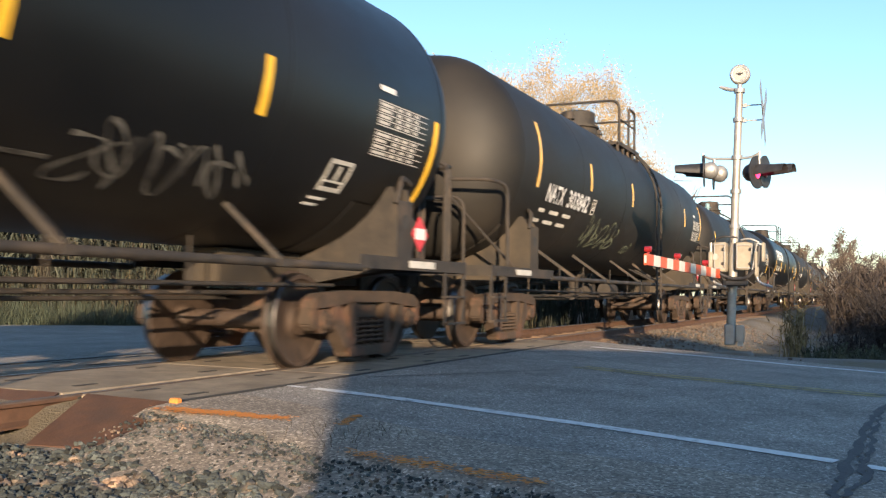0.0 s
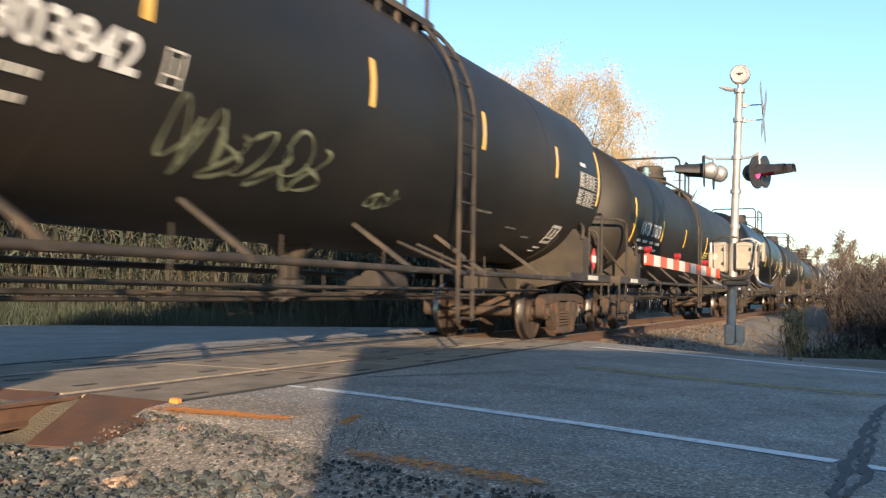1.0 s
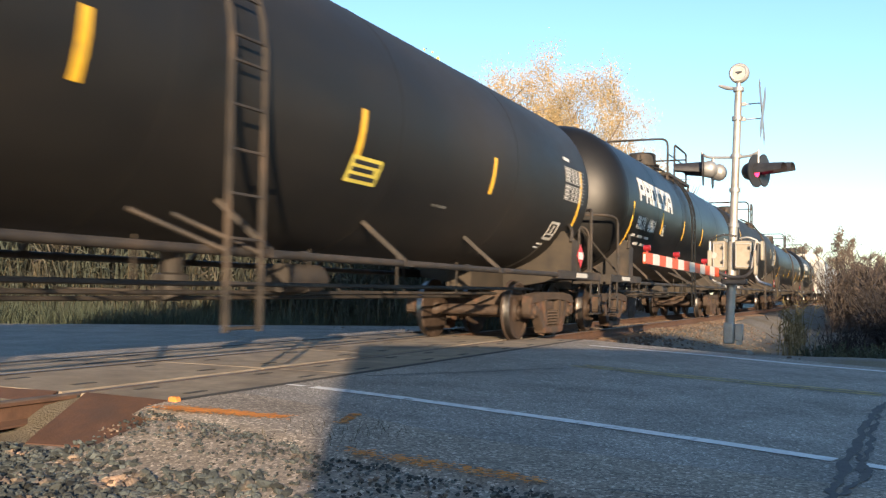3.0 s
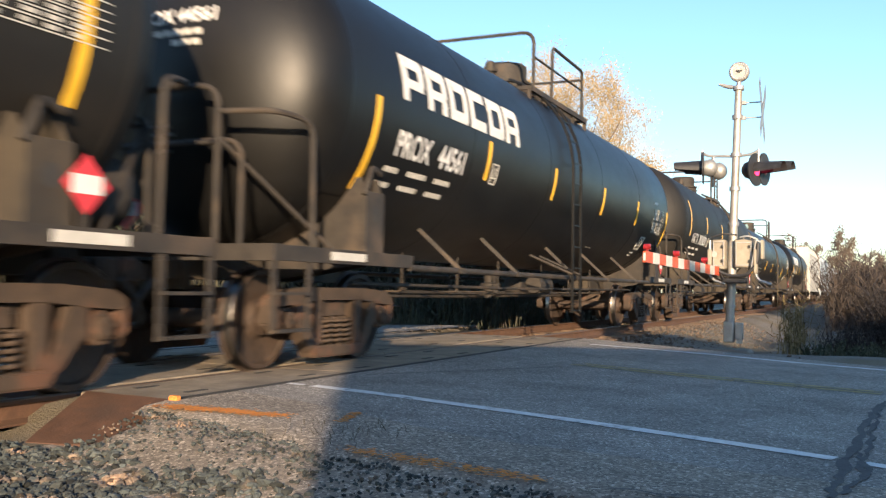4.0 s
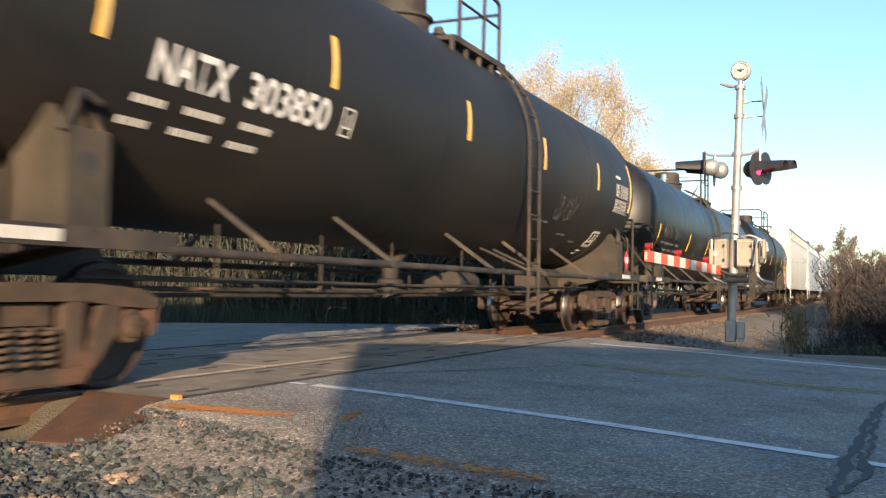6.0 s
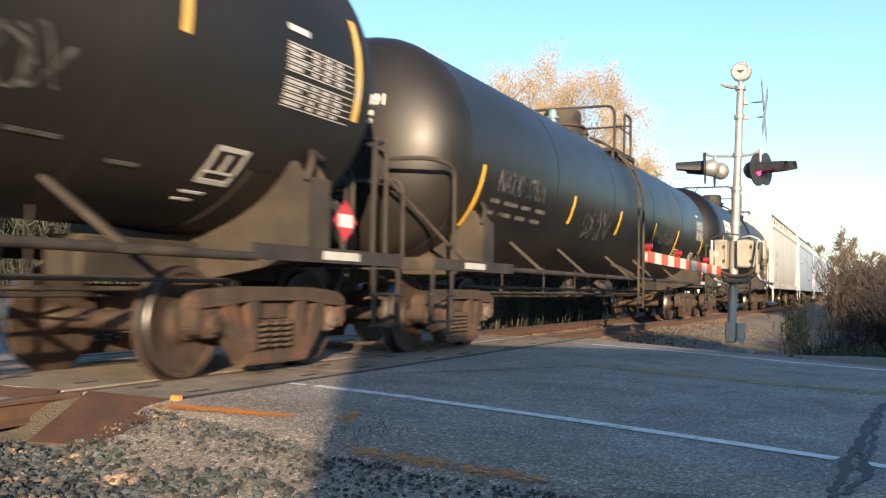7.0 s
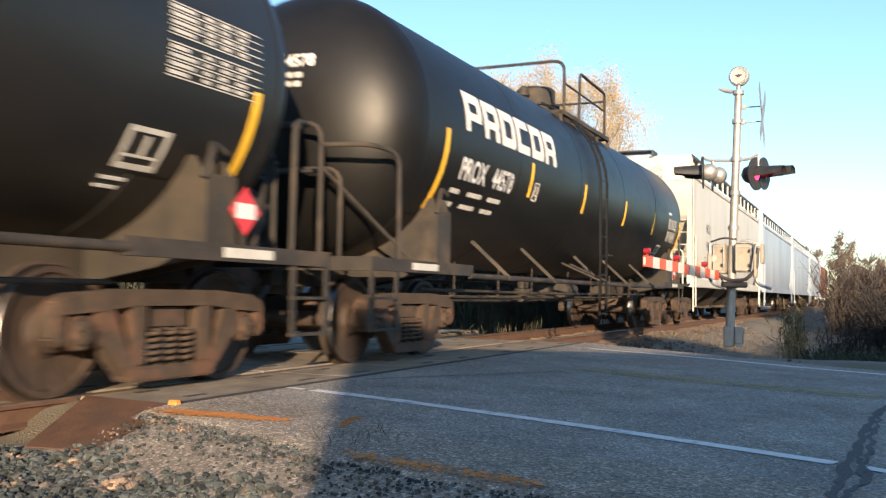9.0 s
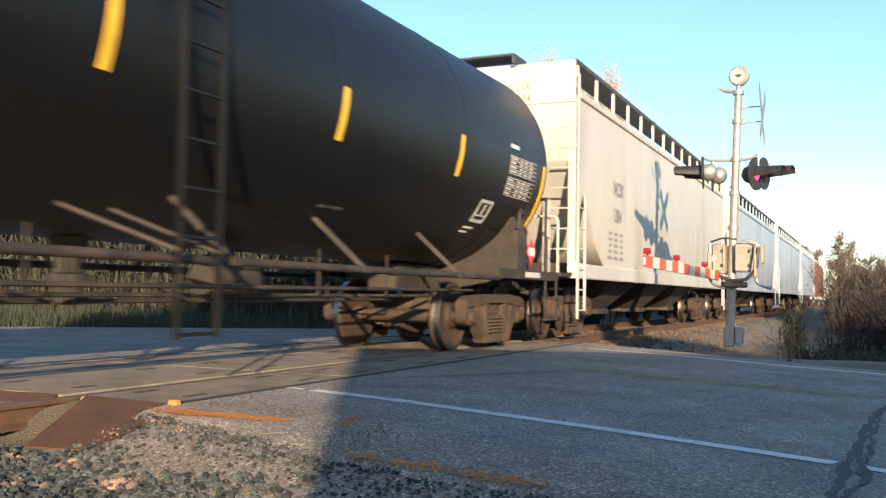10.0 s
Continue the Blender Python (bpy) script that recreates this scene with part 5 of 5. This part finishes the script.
    box(bm, *W(MX + 0.06, MY, -0.30), 0.62, 0.62, 0.24, bev=0.05)
    part("footing", bm, M_FOUND, mast, "worn concrete footing", smooth=False)


# ---------- crossing end plates ----------
def build_plates():
    for x0, x1, xs, y1 in ((-4.93, -4.21, 0.12, 4.05), (-6.42, -5.20, 0.0, 4.2)):
        bm = bmesh.new()
        A = [bm.verts.new(p) for p in ((x0, 4.82, 0.012), (x1, 4.82, 0.002), (x1 + xs + 0.1, y1 + 0.1, -0.19), (x0 + xs * 2.6, y1, -0.20))]
        B = [bm.verts.new((v.co.x, v.co.y - 0.01, v.co.z - 0.018)) for v in A]
        bm.faces.new(A)
        bm.faces.new(B[::-1])
        for i in range(4):
            bm.faces.new((A[i], B[i], B[(i + 1) % 4], A[(i + 1) % 4]))
        bmesh.ops.subdivide_edges(bm, edges=bm.edges[:], cuts=5, use_grid_fill=True)
        for v in bm.verts:
            v.co.z += 0.012 * noise.noise((v.co.x * 3, v.co.y * 3, 0.5))
        tagged(link_mesh("deflector_plate", bm, M_PLATE, smooth=True), "rust-brown sloping steel deflector plate at the deck's end", "steel plate", "deflector plates")
    bm = bmesh.new()
    box(bm, -4.16, 4.83, -0.07, 0.07, 0.06, 0.20, bev=0.01)
    tagged(link_mesh("deck_end_post", bm, M_ORANGE), "orange-sprayed steel stop at the deck's corner", "steel stop")


# ---------- shade-giving building behind the camera ----------
def build_shed():
    bm = bmesh.new()
    w, d, h = 26.0, 6.0, 4.10
    for a, b, c, e in ((-w / 2, -d / 2, w / 2, -d / 2 + 0.2), (-w / 2, d / 2 - 0.2, w / 2, d / 2), (-w / 2, -d / 2 + 0.2, -w / 2 + 0.2, d / 2 - 0.2), (w / 2 - 0.2, -d / 2 + 0.2, w / 2, d / 2 - 0.2)):
        box(bm, (a + c) / 2, (b + e) / 2, h / 2 - 0.2, c - a, e - b, h)
    ob = link_mesh("roadside_building", bm, M_BROWN)
    # its left front corner lies on the line of the shadow's edge
    ex, ey = math.cos(radians(28)), math.sin(radians(28))
    cx, cy = 3.12 + ex * w / 2 + ey * d / 2, -6.6 + ey * w / 2 - ex * d / 2
    ob.matrix_basis = pose(cx, cy, 0, 0, 0, 28)
    tagged(ob, "low plain brown building beside the road", "building")
    bm = bmesh.new()
    box(bm, 0, 0, h - 0.13, w + 0.1, d + 0.1, 0.14)
    part("roof", bm, M_GRATE, ob, smooth=False)
    # unseen set-back block over the building's far part, added to shade the signal's foot
    bm = bmesh.new()
    u = 4.9
    box(bm, u / 2, 0, h + 0.66, w - u, d, 1.38, bev=0.02)
    box(bm, u / 2, 0, h + 1.40, w - u + 0.2, d + 0.2, 0.10)
    part("upper_storey", bm, M_BROWN, ob, smooth=False)


# ---------- trees and undergrowth ----------
M_BARK = pbr("grey_brown_bark", (0.10, 0.08, 0.062), (0.20, 0.165, 0.13), 6, 0.9, 0, 0.6, 30, stretch=(2, 2, 0.5))
M_LEAF_GOLD = pbr("sunlit_golden_leaves", (0.30, 0.22, 0.10), (0.42, 0.31, 0.15), 3, 0.8, 0, 0, c3=(0.36, 0.28, 0.15), s3=0.5, vary=0.3)
M_LEAF_YEL = pbr("yellow_green_leaves", (0.28, 0.26, 0.06), (0.40, 0.34, 0.08), 3, 0.8, 0, 0, vary=0.3)
M_TWIG = pbr("tan_bare_twigs", (0.108, 0.08064, 0.0576), (0.1728, 0.1332, 0.0972), 3, 0.9, 0, 0, vary=0.3)
# twig colour darkened to stand in for shade on the brush
M_TWIGD = pbr("shade_darkened_twigs", (0.013, 0.0105, 0.0098), (0.027, 0.0215, 0.0195), 3, 0.9, 0, 0, vary=0.3)
M_TWIGM = pbr("brown_bare_twigs", (0.050, 0.039, 0.032), (0.088, 0.069, 0.056), 3, 0.9, 0, 0, vary=0.3)
M_WOODD = pbr("dark_green_undergrowth", (0.026, 0.034, 0.025), (0.062, 0.070, 0.048), 2, 0.9, 0, 0, c3=(0.085, 0.070, 0.052), s3=0.8, vary=0.35)
M_GRASS = pbr("dull_green_grass", (0.032, 0.044, 0.028), (0.060, 0.071, 0.043), 2, 0.9, 0, 0, vary=0.35)
M_STRAW = pbr("yellow_straw_stalks", (0.12, 0.095, 0.043), (0.20, 0.16, 0.072), 2, 0.9, 0, 0, vary=0.3)
M_DRY = pbr("dry_straw_weeds", (0.045, 0.036, 0.0162), (0.0765, 0.06078, 0.0279), 2, 0.9, 0, 0, vary=0.3)


def quads_mesh(name, V, F, mat):
    me = bpy.data.meshes.new(name)
    me.from_pydata(V, [], F)
    me.materials.append(mat)
    return me


def tree(x, y, height, spread, seed, leaf, n_leaf, leaf_size, trunk_r=0.16, dens=5, label="tall autumn tree with thin golden foliage"):
    rng = random.Random(seed)
    z0 = ground_z(x, y) - 0.1
    root = tagged(empty("tree", x, y, z0), label, "tree")
    limbs = []
    def grow(p, d, L, r, depth):
        n = 4
        pts, rr = [p], [r]
        q, dd = p.copy(), d.copy()
        for i in range(n):
            dd = (dd + Vector((rng.uniform(-1, 1), rng.uniform(-1, 1), rng.uniform(-0.3, 0.7))) * 0.16).normalized()
            q = q + dd * L / n
            pts.append(q.copy())
            rr.append(r * (1 - 0.6 * (i + 1) / n))
        limbs.append((pts, rr, depth))
        if depth < 3:
            for k in range(dens if depth == 0 else 4):
                i = rng.randint(2 if depth == 0 else 1, n)
                u = Vector((rng.uniform(-1, 1), rng.uniform(-1, 1), rng.uniform(0.1, 0.9)))
                u = (u * spread + dd * 0.7).normalized()
                grow(pts[i], u, L * rng.uniform(0.42, 0.62), rr[i] * 0.6, depth + 1)
    grow(Vector((0, 0, 0)), Vector((rng.uniform(-.06, .06), rng.uniform(-.06, .06), 1)), height * 0.55, trunk_r, 0)
    k = height / max(p.z for pts, _, _ in limbs for p in pts)
    bm = bmesh.new()
    for pts, rr, dep in limbs:
        if dep < 2:
            tube(bm, [p * k for p in pts], [max(0.012, a) for a in rr], 6 if dep == 0 else 4, caps=False)
    part("trunk", bm, M_BARK, root, "grey-brown trunk and limbs")
    V, F = [], []
    tips = [p * k for pts, _, dep in limbs if dep >= 2 for p in pts[1:]]
    for pts, rr, dep in limbs:
        if dep >= 2:
            for a, b in zip(pts, pts[1:]):
                a, b = a * k, b * k
                s = (b - a).cross(Vector((rng.uniform(-1, 1), rng.uniform(-1, 1), 0.2))).normalized() * 0.012
                o = len(V)
                V += [tuple(a - s), tuple(a + s), tuple(b + s), tuple(b - s)]
                F.append((o, o + 1, o + 2, o + 3))
    for i in range(n_leaf):
        p = rng.choice(tips) + Vector((rng.gauss(0, 1), rng.gauss(0, 1), rng.gauss(0, 1))) * height * 0.024
        u = Vector((rng.uniform(-1, 1), rng.uniform(-1, 1), rng.uniform(-1, 1))).normalized()
        w = u.orthogonal().normalized()
        s = leaf_size * rng.uniform(0.5, 1.3)
        o = len(V)
        V += [tuple(p - u * s), tuple(p + w * s * 0.45), tuple(p + u * s), tuple(p - w * s * 0.45)]
        F.append((o, o + 1, o + 2, o + 3))
    me = quads_mesh("crown", V, F, leaf)
    cr = new("crown", me)
    cr.parent = root
    cr["label"] = "thin uneven crown of small leaves and twigs"
    return root


def thicket(name, n, place, h0, h1, blades, mat, label, cat, seed, lean=0.25, width=0.012, leafy=0.0):
    """Stems that stand on the ground and fork, in one mesh."""
    rng = random.Random(seed)
    V, F = [], []
    def ribbon(a, b, w):
        s = Vector((rng.uniform(-1, 1), rng.uniform(-1, 1), 0.1)).normalized() * w
        o = len(V)
        V.extend([tuple(a - s), tuple(a + s), tuple(b + s * 0.3), tuple(b - s * 0.3)])
        F.append((o, o + 1, o + 2, o + 3))
    for i in range(n):
        x, y = place(rng)
        base = Vector((x, y, ground_z(x, y) - 0.02))
        for k in range(blades):
            h = rng.uniform(h0, h1)
            d = Vector((rng.uniform(-lean, lean), rng.uniform(-lean, lean), 1)).normalized()
            a = base + Vector((rng.uniform(-.15, .15), rng.uniform(-.15, .15), 0))
            b = a + d * h * 0.55
            d2 = (d + Vector((rng.uniform(-lean, lean), rng.uniform(-lean, lean), 0))).normalized()
            c = b + d2 * h * 0.45
            ribbon(a, b, width)
            ribbon(b, c, width * 0.7)
            if leafy:
                for q in range(int(leafy)):
                    f = rng.uniform(0.25, 1)
                    p = a + (c - a) * f
                    e = p + Vector((rng.uniform(-1, 1), rng.uniform(-1, 1), rng.uniform(-.2, .9))) * h * 0.16
                    ribbon(p, e, width * 1.3)
    ob = new(name, quads_mesh(name, V, F, mat))
    return tagged(ob, label, cat, kind="stuff")


def build_plants():
    # golden trees that rise behind the train
    for i, (x, y, h, s) in enumerate(((-16.6, 44, 12.9, 1.0), (-14.6, 43, 13.1, 1.0), (-12.4, 44, 12.4, 1.0), (-10.8, 46, 10.9, 1.0), (-15.4, 48, 13.9, 1.0), (-12.2, 50, 12.6, 1.0))):
        tree(x, y, h, s, 11 + i, M_LEAF_GOLD, 24000, 0.046, 0.18, 8)
    tree(-17.2, 36, 11.8, 0.8, 31, M_LEAF_YEL, 2600, 0.11, 0.16, 5, "slender tree with yellow-green autumn leaves")
    # bare wood past the road beyond the track
    rng = random.Random(8)
    for i in range(26):
        x = -42 + i * 1.25 + rng.uniform(-.5, .5)
        y = 21 + (x + 42) * 0.10 + rng.uniform(-2, 6)
        tree(x, y, rng.uniform(6.0, 8.5), 0.8, 60 + i, M_TWIG, 260, 0.08, rng.uniform(0.07, 0.14), 4, "bare grey-trunked tree at the wood's edge")
    thicket("wood_edge", 5200, lambda r: (lambda x: (x, far_edge(max(x, -30)) + 3.0 + r.uniform(0, 16)))(r.uniform(-75, -9)), 1.5, 6.0, 4, M_WOODD, "dense dark undergrowth of the wood", "undergrowth", 21, 0.35, 0.03, 6)
    thicket("far_wood", 3200, lambda r: (r.uniform(-110, -12), r.uniform(34, 70)), 4.0, 9.0, 3, M_TWIG, "tan bare wood behind the railway", "wood", 22, 0.35, 0.06, 8)
    # far hazy trees to the end of the track
    for i in range(16):
        x = -9 + i * 2.6 + rng.uniform(-1, 1)
        y = 125 + rng.uniform(-20, 20)
        tree(x, y, rng.uniform(6.5, 9.0), 1.0, 120 + i, M_TWIG, 3200, 0.12, 0.13, 5, "bare tan autumn tree in the distance")
    for i in range(6):
        tree(2.2 + i * 1.5 + rng.uniform(-.6, .6), 50 + rng.uniform(-8, 12), rng.uniform(3.8, 5.2), 1.1, 160 + i, M_TWIGM, 2600, 0.05, 0.05, 5, "bare bushy tree beside the track")

    def verge_left(r):
        x = r.uniform(-40, -8.2)
        return x, far_edge(x) + 0.15 + abs(r.gauss(0, 1.3))
    thicket("verge_grass", 5200, verge_left, 0.2, 0.75, 5, M_GRASS, "dark green grass along the road's far verge", "grass", 1, 0.5, 0.010)
    thicket("reed_stems", 2600, lambda r: (lambda x: (x, far_edge(x) + 2.0 + r.uniform(0, 7)))(r.uniform(-44, -8)), 0.6, 1.9, 4, M_WOODD, "dark bare stems of undergrowth below the trees", "undergrowth", 2, 0.2, 0.012, 2)
    thicket("dry_reeds", 620, lambda r: (lambda x: (x, far_edge(x) + 2.0 + r.uniform(0, 6)))(r.uniform(-44, -8)), 1.1, 2.4, 3, M_DRY, "pale dry reeds at the wood's edge", "reeds", 3, 0.2, 0.012, 2)
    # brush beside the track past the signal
    thicket("brush", 3200, lambda r: (r.uniform(0.15, 7.0), r.uniform(21, 42)), 0.7, 1.9, 5, M_TWIGD, "tangled brown brush beside the track, coloured dark for shade", "brush", 4, 0.45, 0.014, 5)
    thicket("tan_brush", 3600, lambda r: (r.uniform(-1.4, 9.0), r.uniform(42, 90)), 1.3, 3.7, 5, M_TWIGM, "tan bare brush further down the line", "brush", 5, 0.45, 0.022, 5)
    thicket("low_brush", 220, lambda r: (r.uniform(-0.9, 3.0), r.uniform(19.5, 24)), 0.3, 1.1, 4, M_TWIGD, "low brush and weeds on the bank, coloured dark for shade", "weeds", 6, 0.5, 0.012, 4)
    thicket("tall_weeds", 16, lambda r: (r.gauss(-1.25, 0.13), r.gauss(19.0, 0.4)), 0.6, 1.25, 4, M_STRAW, "tall straw-yellow weeds beside the ballast", "weeds", 7, 0.22, 0.012, 8)
    thicket("green_weeds", 60, lambda r: (r.uniform(-1.1, 0.9), r.uniform(17.2, 19.2)), 0.10, 0.34, 5, M_GRASS, "low green weeds at the foot of the bank", "weeds", 8, 0.6, 0.02, 4)
    thicket("rail_weeds", 60, lambda r: (r.uniform(-3.0, -2.4), r.uniform(4.15, 4.75)), 0.03, 0.12, 3, M_DRY, "sparse dry weeds in the gravel", "weeds", 9, 0.5, 0.003)


def build_stones():
    def near(rng):
        while True:
            x, y = rng.uniform(-5.6, -0.3), 4.5 - 4.0 * rng.random() ** 1.25
            lim = 3.98 if x < -3.75 else (3.98 - 0.75 * (x + 3.75) * 1.0 if x < -3.35 else (3.66 if x < -2.7 else 3.66 - 0.45 * (x + 2.7)))
            if y < lim - 0.3 * rng.random() ** 2 and x < -1.5 + 0.4 * rng.random():
                return x, y
    rocks("gravel", 12500, near, 0.0245, M_STONE, "loose crushed grey gravel beside the rail", "gravel", 1)
    rocks("fine_gravel", 3200, lambda r: (lambda x: (x, near_edge(x) + 0.25 - abs(r.normal(0, 0.42))))(r.uniform(-4.1, 0.9)), 0.011, M_STONE, "fine scattered grit on the road's shoulder", "gravel", 2)
    def bed(rng):
        return XC + rng.normal(0, 1.45), rng.uniform(14.8, 34)
    rocks("ballast", 7000, bed, 0.036, M_BALLAST, "brown-grey ballast stones round the ties", "ballast", 3)


M_BALLAST = pbr("rust_dusted_ballast", (0.075, 0.062, 0.050), (0.14, 0.115, 0.090), 6, 0.9, 0, 0.4, 40, (0.13, 0.080, 0.050), 2, 0.5, 0.7, vary=0.4)
# ---------- build ----------
build_ground()
build_road()
def path(*pts, wob=0.0):
    return [q for a, b in zip(pts, pts[1:]) for q in seg(a, b, 14, wob)[:-1]] + [pts[-1]]


EDGE = "worn white edge line painted on the asphalt"
paint("edge_line", path((-3.90, 6.10), (-3.2, 6.01), (-1.555, 5.64), (-0.68, 5.40), (-0.16, 5.25)), 0.125, M_LINE, EDGE)
paint("edge_line", seg((-4.14, 6.11), (-3.98, 6.10), 4), 0.07, M_LINE, EDGE)
paint("edge_line", path((-0.02, 5.20), (0.10, 5.16), (6, 3.3)), 0.10, M_LINE, EDGE)
paint("edge_line", path((-3.67, 13.12), (-1.96, 12.66), (-0.86, 12.16), (0.18, 11.85), (3, 10.6)), 0.12, M_LINE, EDGE)
paint("centre_line", path((-2.89, 9.62), (-1.71, 9.27), (-0.65, 9.06), (0.10, 8.94)), 0.10, M_YLINE, "faded yellow centre line on the asphalt")
paint("centre_line", path((-2.80, 9.80), (-1.68, 9.46), (-0.62, 9.25), (0.12, 9.13)), 0.09, M_YLINE, "faded yellow centre line on the asphalt")
paint("tar_patch", seg((-4.0, 7.1), (-2.9, 9.2), 8, 0.04), 0.03, M_TAR, "black tar crack seal beside the deck")
paint("tar_patch", seg((-1.0, 3.86), (-0.4, 3.98), 12, 0.05) + seg((-0.38, 3.99), (0.5, 4.10), 12, 0.05), 0.016, M_TAR, "black broken crack along the road's edge")
SEAL = "dark blotchy tar crack seal across the lane"
paint("tar_patch", path((-0.15, 4.25), (-0.13, 4.75), (-0.06, 6.05), (0.02, 7.45), (0.13, 8.4), wob=0.03), 0.045, M_TAR, SEAL, 0.9)
paint("tar_patch", path((-0.11, 4.35), (-0.02, 4.85), (-0.05, 5.4), (-0.07, 5.9), wob=0.03), 0.035, M_TAR, SEAL, 0.9)
paint("tar_patch", path((-0.02, 4.9), (0.0, 6.0), (0.05, 7.2), (0.10, 8.2), wob=0.04), 0.030, M_TAR, SEAL, 0.9)
MARK = "orange sprayed survey marking on the shoulder"
spray(seg((-3.98, 4.60), (-3.27, 4.70), 20, 0.05), 0.045, 1300, 1, MARK)
spray(seg((-2.30, 4.00), (-1.35, 3.88), 24, 0.06), 0.045, 330, 2, MARK)
spray(seg((-0.95, 3.60), (-0.55, 3.57), 10, 0.03), 0.03, 200, 3, MARK)
spray(seg((-2.82, 4.72), (-2.92, 5.08), 10, 0.02), 0.016, 90, 4, MARK)
build_rails()
build_crossing()
build_track_bed()
build_plates()
build_signal()
build_shed()

CARS = []
SPEC = {"A": (17.6, 1.480, M_TANK), "B": (20.1, 1.430, M_TANK), "C": (17.5, 1.510, M_TANK_C)}
ROW = (("C", "PROX", "44563"), ("A", "NATX", "303842"), ("B", "NATX", "37873"), ("C", "PROX", "44561"), ("A", "NATX", "303850"), ("B", "NATX", "37891"), ("C", "PROX", "44578"))
LABEL = {"A": "dusty black tank car with six yellow stripes on the track", "B": "long slim black tank car with dusty brown ends", "C": "shiny black tank car with a bold white logo"}
made = {}
AT = (2.37, 19.90, 38.63, 57.31, 74.83, 93.58, 112.29)
for i, (k, mark, num) in enumerate(ROW):
    L, R, mt = SPEC[k]
    if k not in made:
        made[k] = tank_car(k, L, R, mt)
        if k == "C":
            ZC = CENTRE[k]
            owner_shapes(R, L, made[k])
        car = made[k]
    else:
        car = copy_thing(made[k], pose(0, 0, 0))
    CARS.append([car, AT[i], k, i, mark, num])
for car, yy, k, i, mark, num in CARS:
    L, R, mt = SPEC[k]
    ZC = CENTRE[k]
    car_marks(car, k, L, R, mark, num, i)
    tagged(car, LABEL[k], "tank car", "cars of the train")
    if i == 0:
        scribble(R, 2.5, 1.66, 1.9, 0.42, 7, 3, car, M_SPRAY)
    if i == 1:
        scribble(R, -3.4, 1.88, 2.1, 0.55, 7, 7, car, M_SPRAYG)
        scribble(R, -0.2, 1.74, 0.55, 0.2, 4, 8, car, M_SPRAYG)
    if i == 4:
        scribble(R, 3.0, 2.1, 1.0, 0.4, 4, 12, car, M_SPRAY)
    if i == 5:
        # this car's ladder and top platform stand further back
        for ob in car.children:
            if ob.name.split(".")[0] in ("tank", "saddle_pad"):
                ob.data = ob.data.copy()
                ob.data.materials[0] = M_TANK_B
            if ob.name.split(".")[0] in ("ladder_stile", "ladder_brace", "top_platform", "ladder_top_rail", "platform_railing", "platform_hoop", "platform_end_rail"):
                ob.location.y += 1.08
        scribble(R, -3.4, 2.0, 1.7, 0.6, 6, 9, car, M_SPRAY)
        scribble(R, 2.4, 2.05, 2.0, 0.36, 8, 10, car, M_SPRAY)
    if k == "B":
        bm = bmesh.new()
        y0, y1, z0, z1 = (4.88, 5.55, 1.66, 1.88) if i == 5 else (0.95, 1.55, 1.80, 2.05)
        skin_strip(bm, R, y0, y1, math.asin((z0 - ZC) / R), math.asin((z1 - ZC) / R), 0.008, 3)
        lab = part("yellow_label", bm, M_YLAB, car, "small yellow warning label", smooth=False)
        for q in range(3):
            bm = bmesh.new()
            zz = z0 + (z1 - z0) * (0.22 + 0.28 * q)
            skin_strip(bm, R, y0 + 0.05, y1 - 0.05 - 0.08 * (q % 2), math.asin((zz - 0.02 - ZC) / R), math.asin((zz + 0.02 - ZC) / R), 0.011, 1)
            part("label_line", bm, M_SIGB, lab, smooth=False)
hop = None
y = 120.30
for i in range(4):
    if i in (0, 1):
        hop = hopper_car(M_CREAM if i == 0 else M_BLUEW)
        car = hop
    else:
        car = copy_thing(hop, pose(0, 0, 0))
    if i == 0:
        hopper_marks(car, 17.6, "NCIX", "1384")
    tagged(car, "cream covered hopper car with open sloped ends" if i == 0 else "pale blue-grey covered hopper car", "hopper car", "cars of the train")
    CARS.append([car, y + 9.05, "H", 7 + i, "", ""])
    y += 18.3
bc = tagged(box_car(), "oxide red boxcar at the train's far end", "boxcar", "cars of the train")
CARS.append([bc, y + 8.6, "X", 11, "", ""])
build_plants()
build_stones()


# how far the train runs ahead (-) of an even speed, in metres, at each time
PACE = ((0.0, -0.56), (0.5, -0.68), (1.0, -0.68), (1.5, -0.66), (1.75, -0.25), (2.0, -0.12), (2.5, -0.06), (3.25, -0.05), (4.0, -0.05),
        (5.0, -0.05), (5.5, 0.0), (6.25, 0.0), (7.0, 0.0), (7.5, 0.04), (8.0, 0.03), (9.0, 0.0), (10.0, -0.04))


def motions():
    """The train rolls past at a nearly even speed; its wheels turn with it."""
    spin = [(t / 30, pose(0, 0, 0, math.degrees(SPEED * t / 30 / WR) % 360, 0, 0)) for t in range(0, 301)]
    for car, y0, k, i, mark, num in CARS:
        walk(car, [(t, pose(XC, y0 + lag - SPEED * t, 0)) for t, lag in PACE])
        for tr in car.children:
            for w in tr.children:
                if w.name.startswith("wheelset"):
                    c = Matrix.Translation(w.location)
                    walk(w, [(t, c @ m) for t, m in spin])


motions()
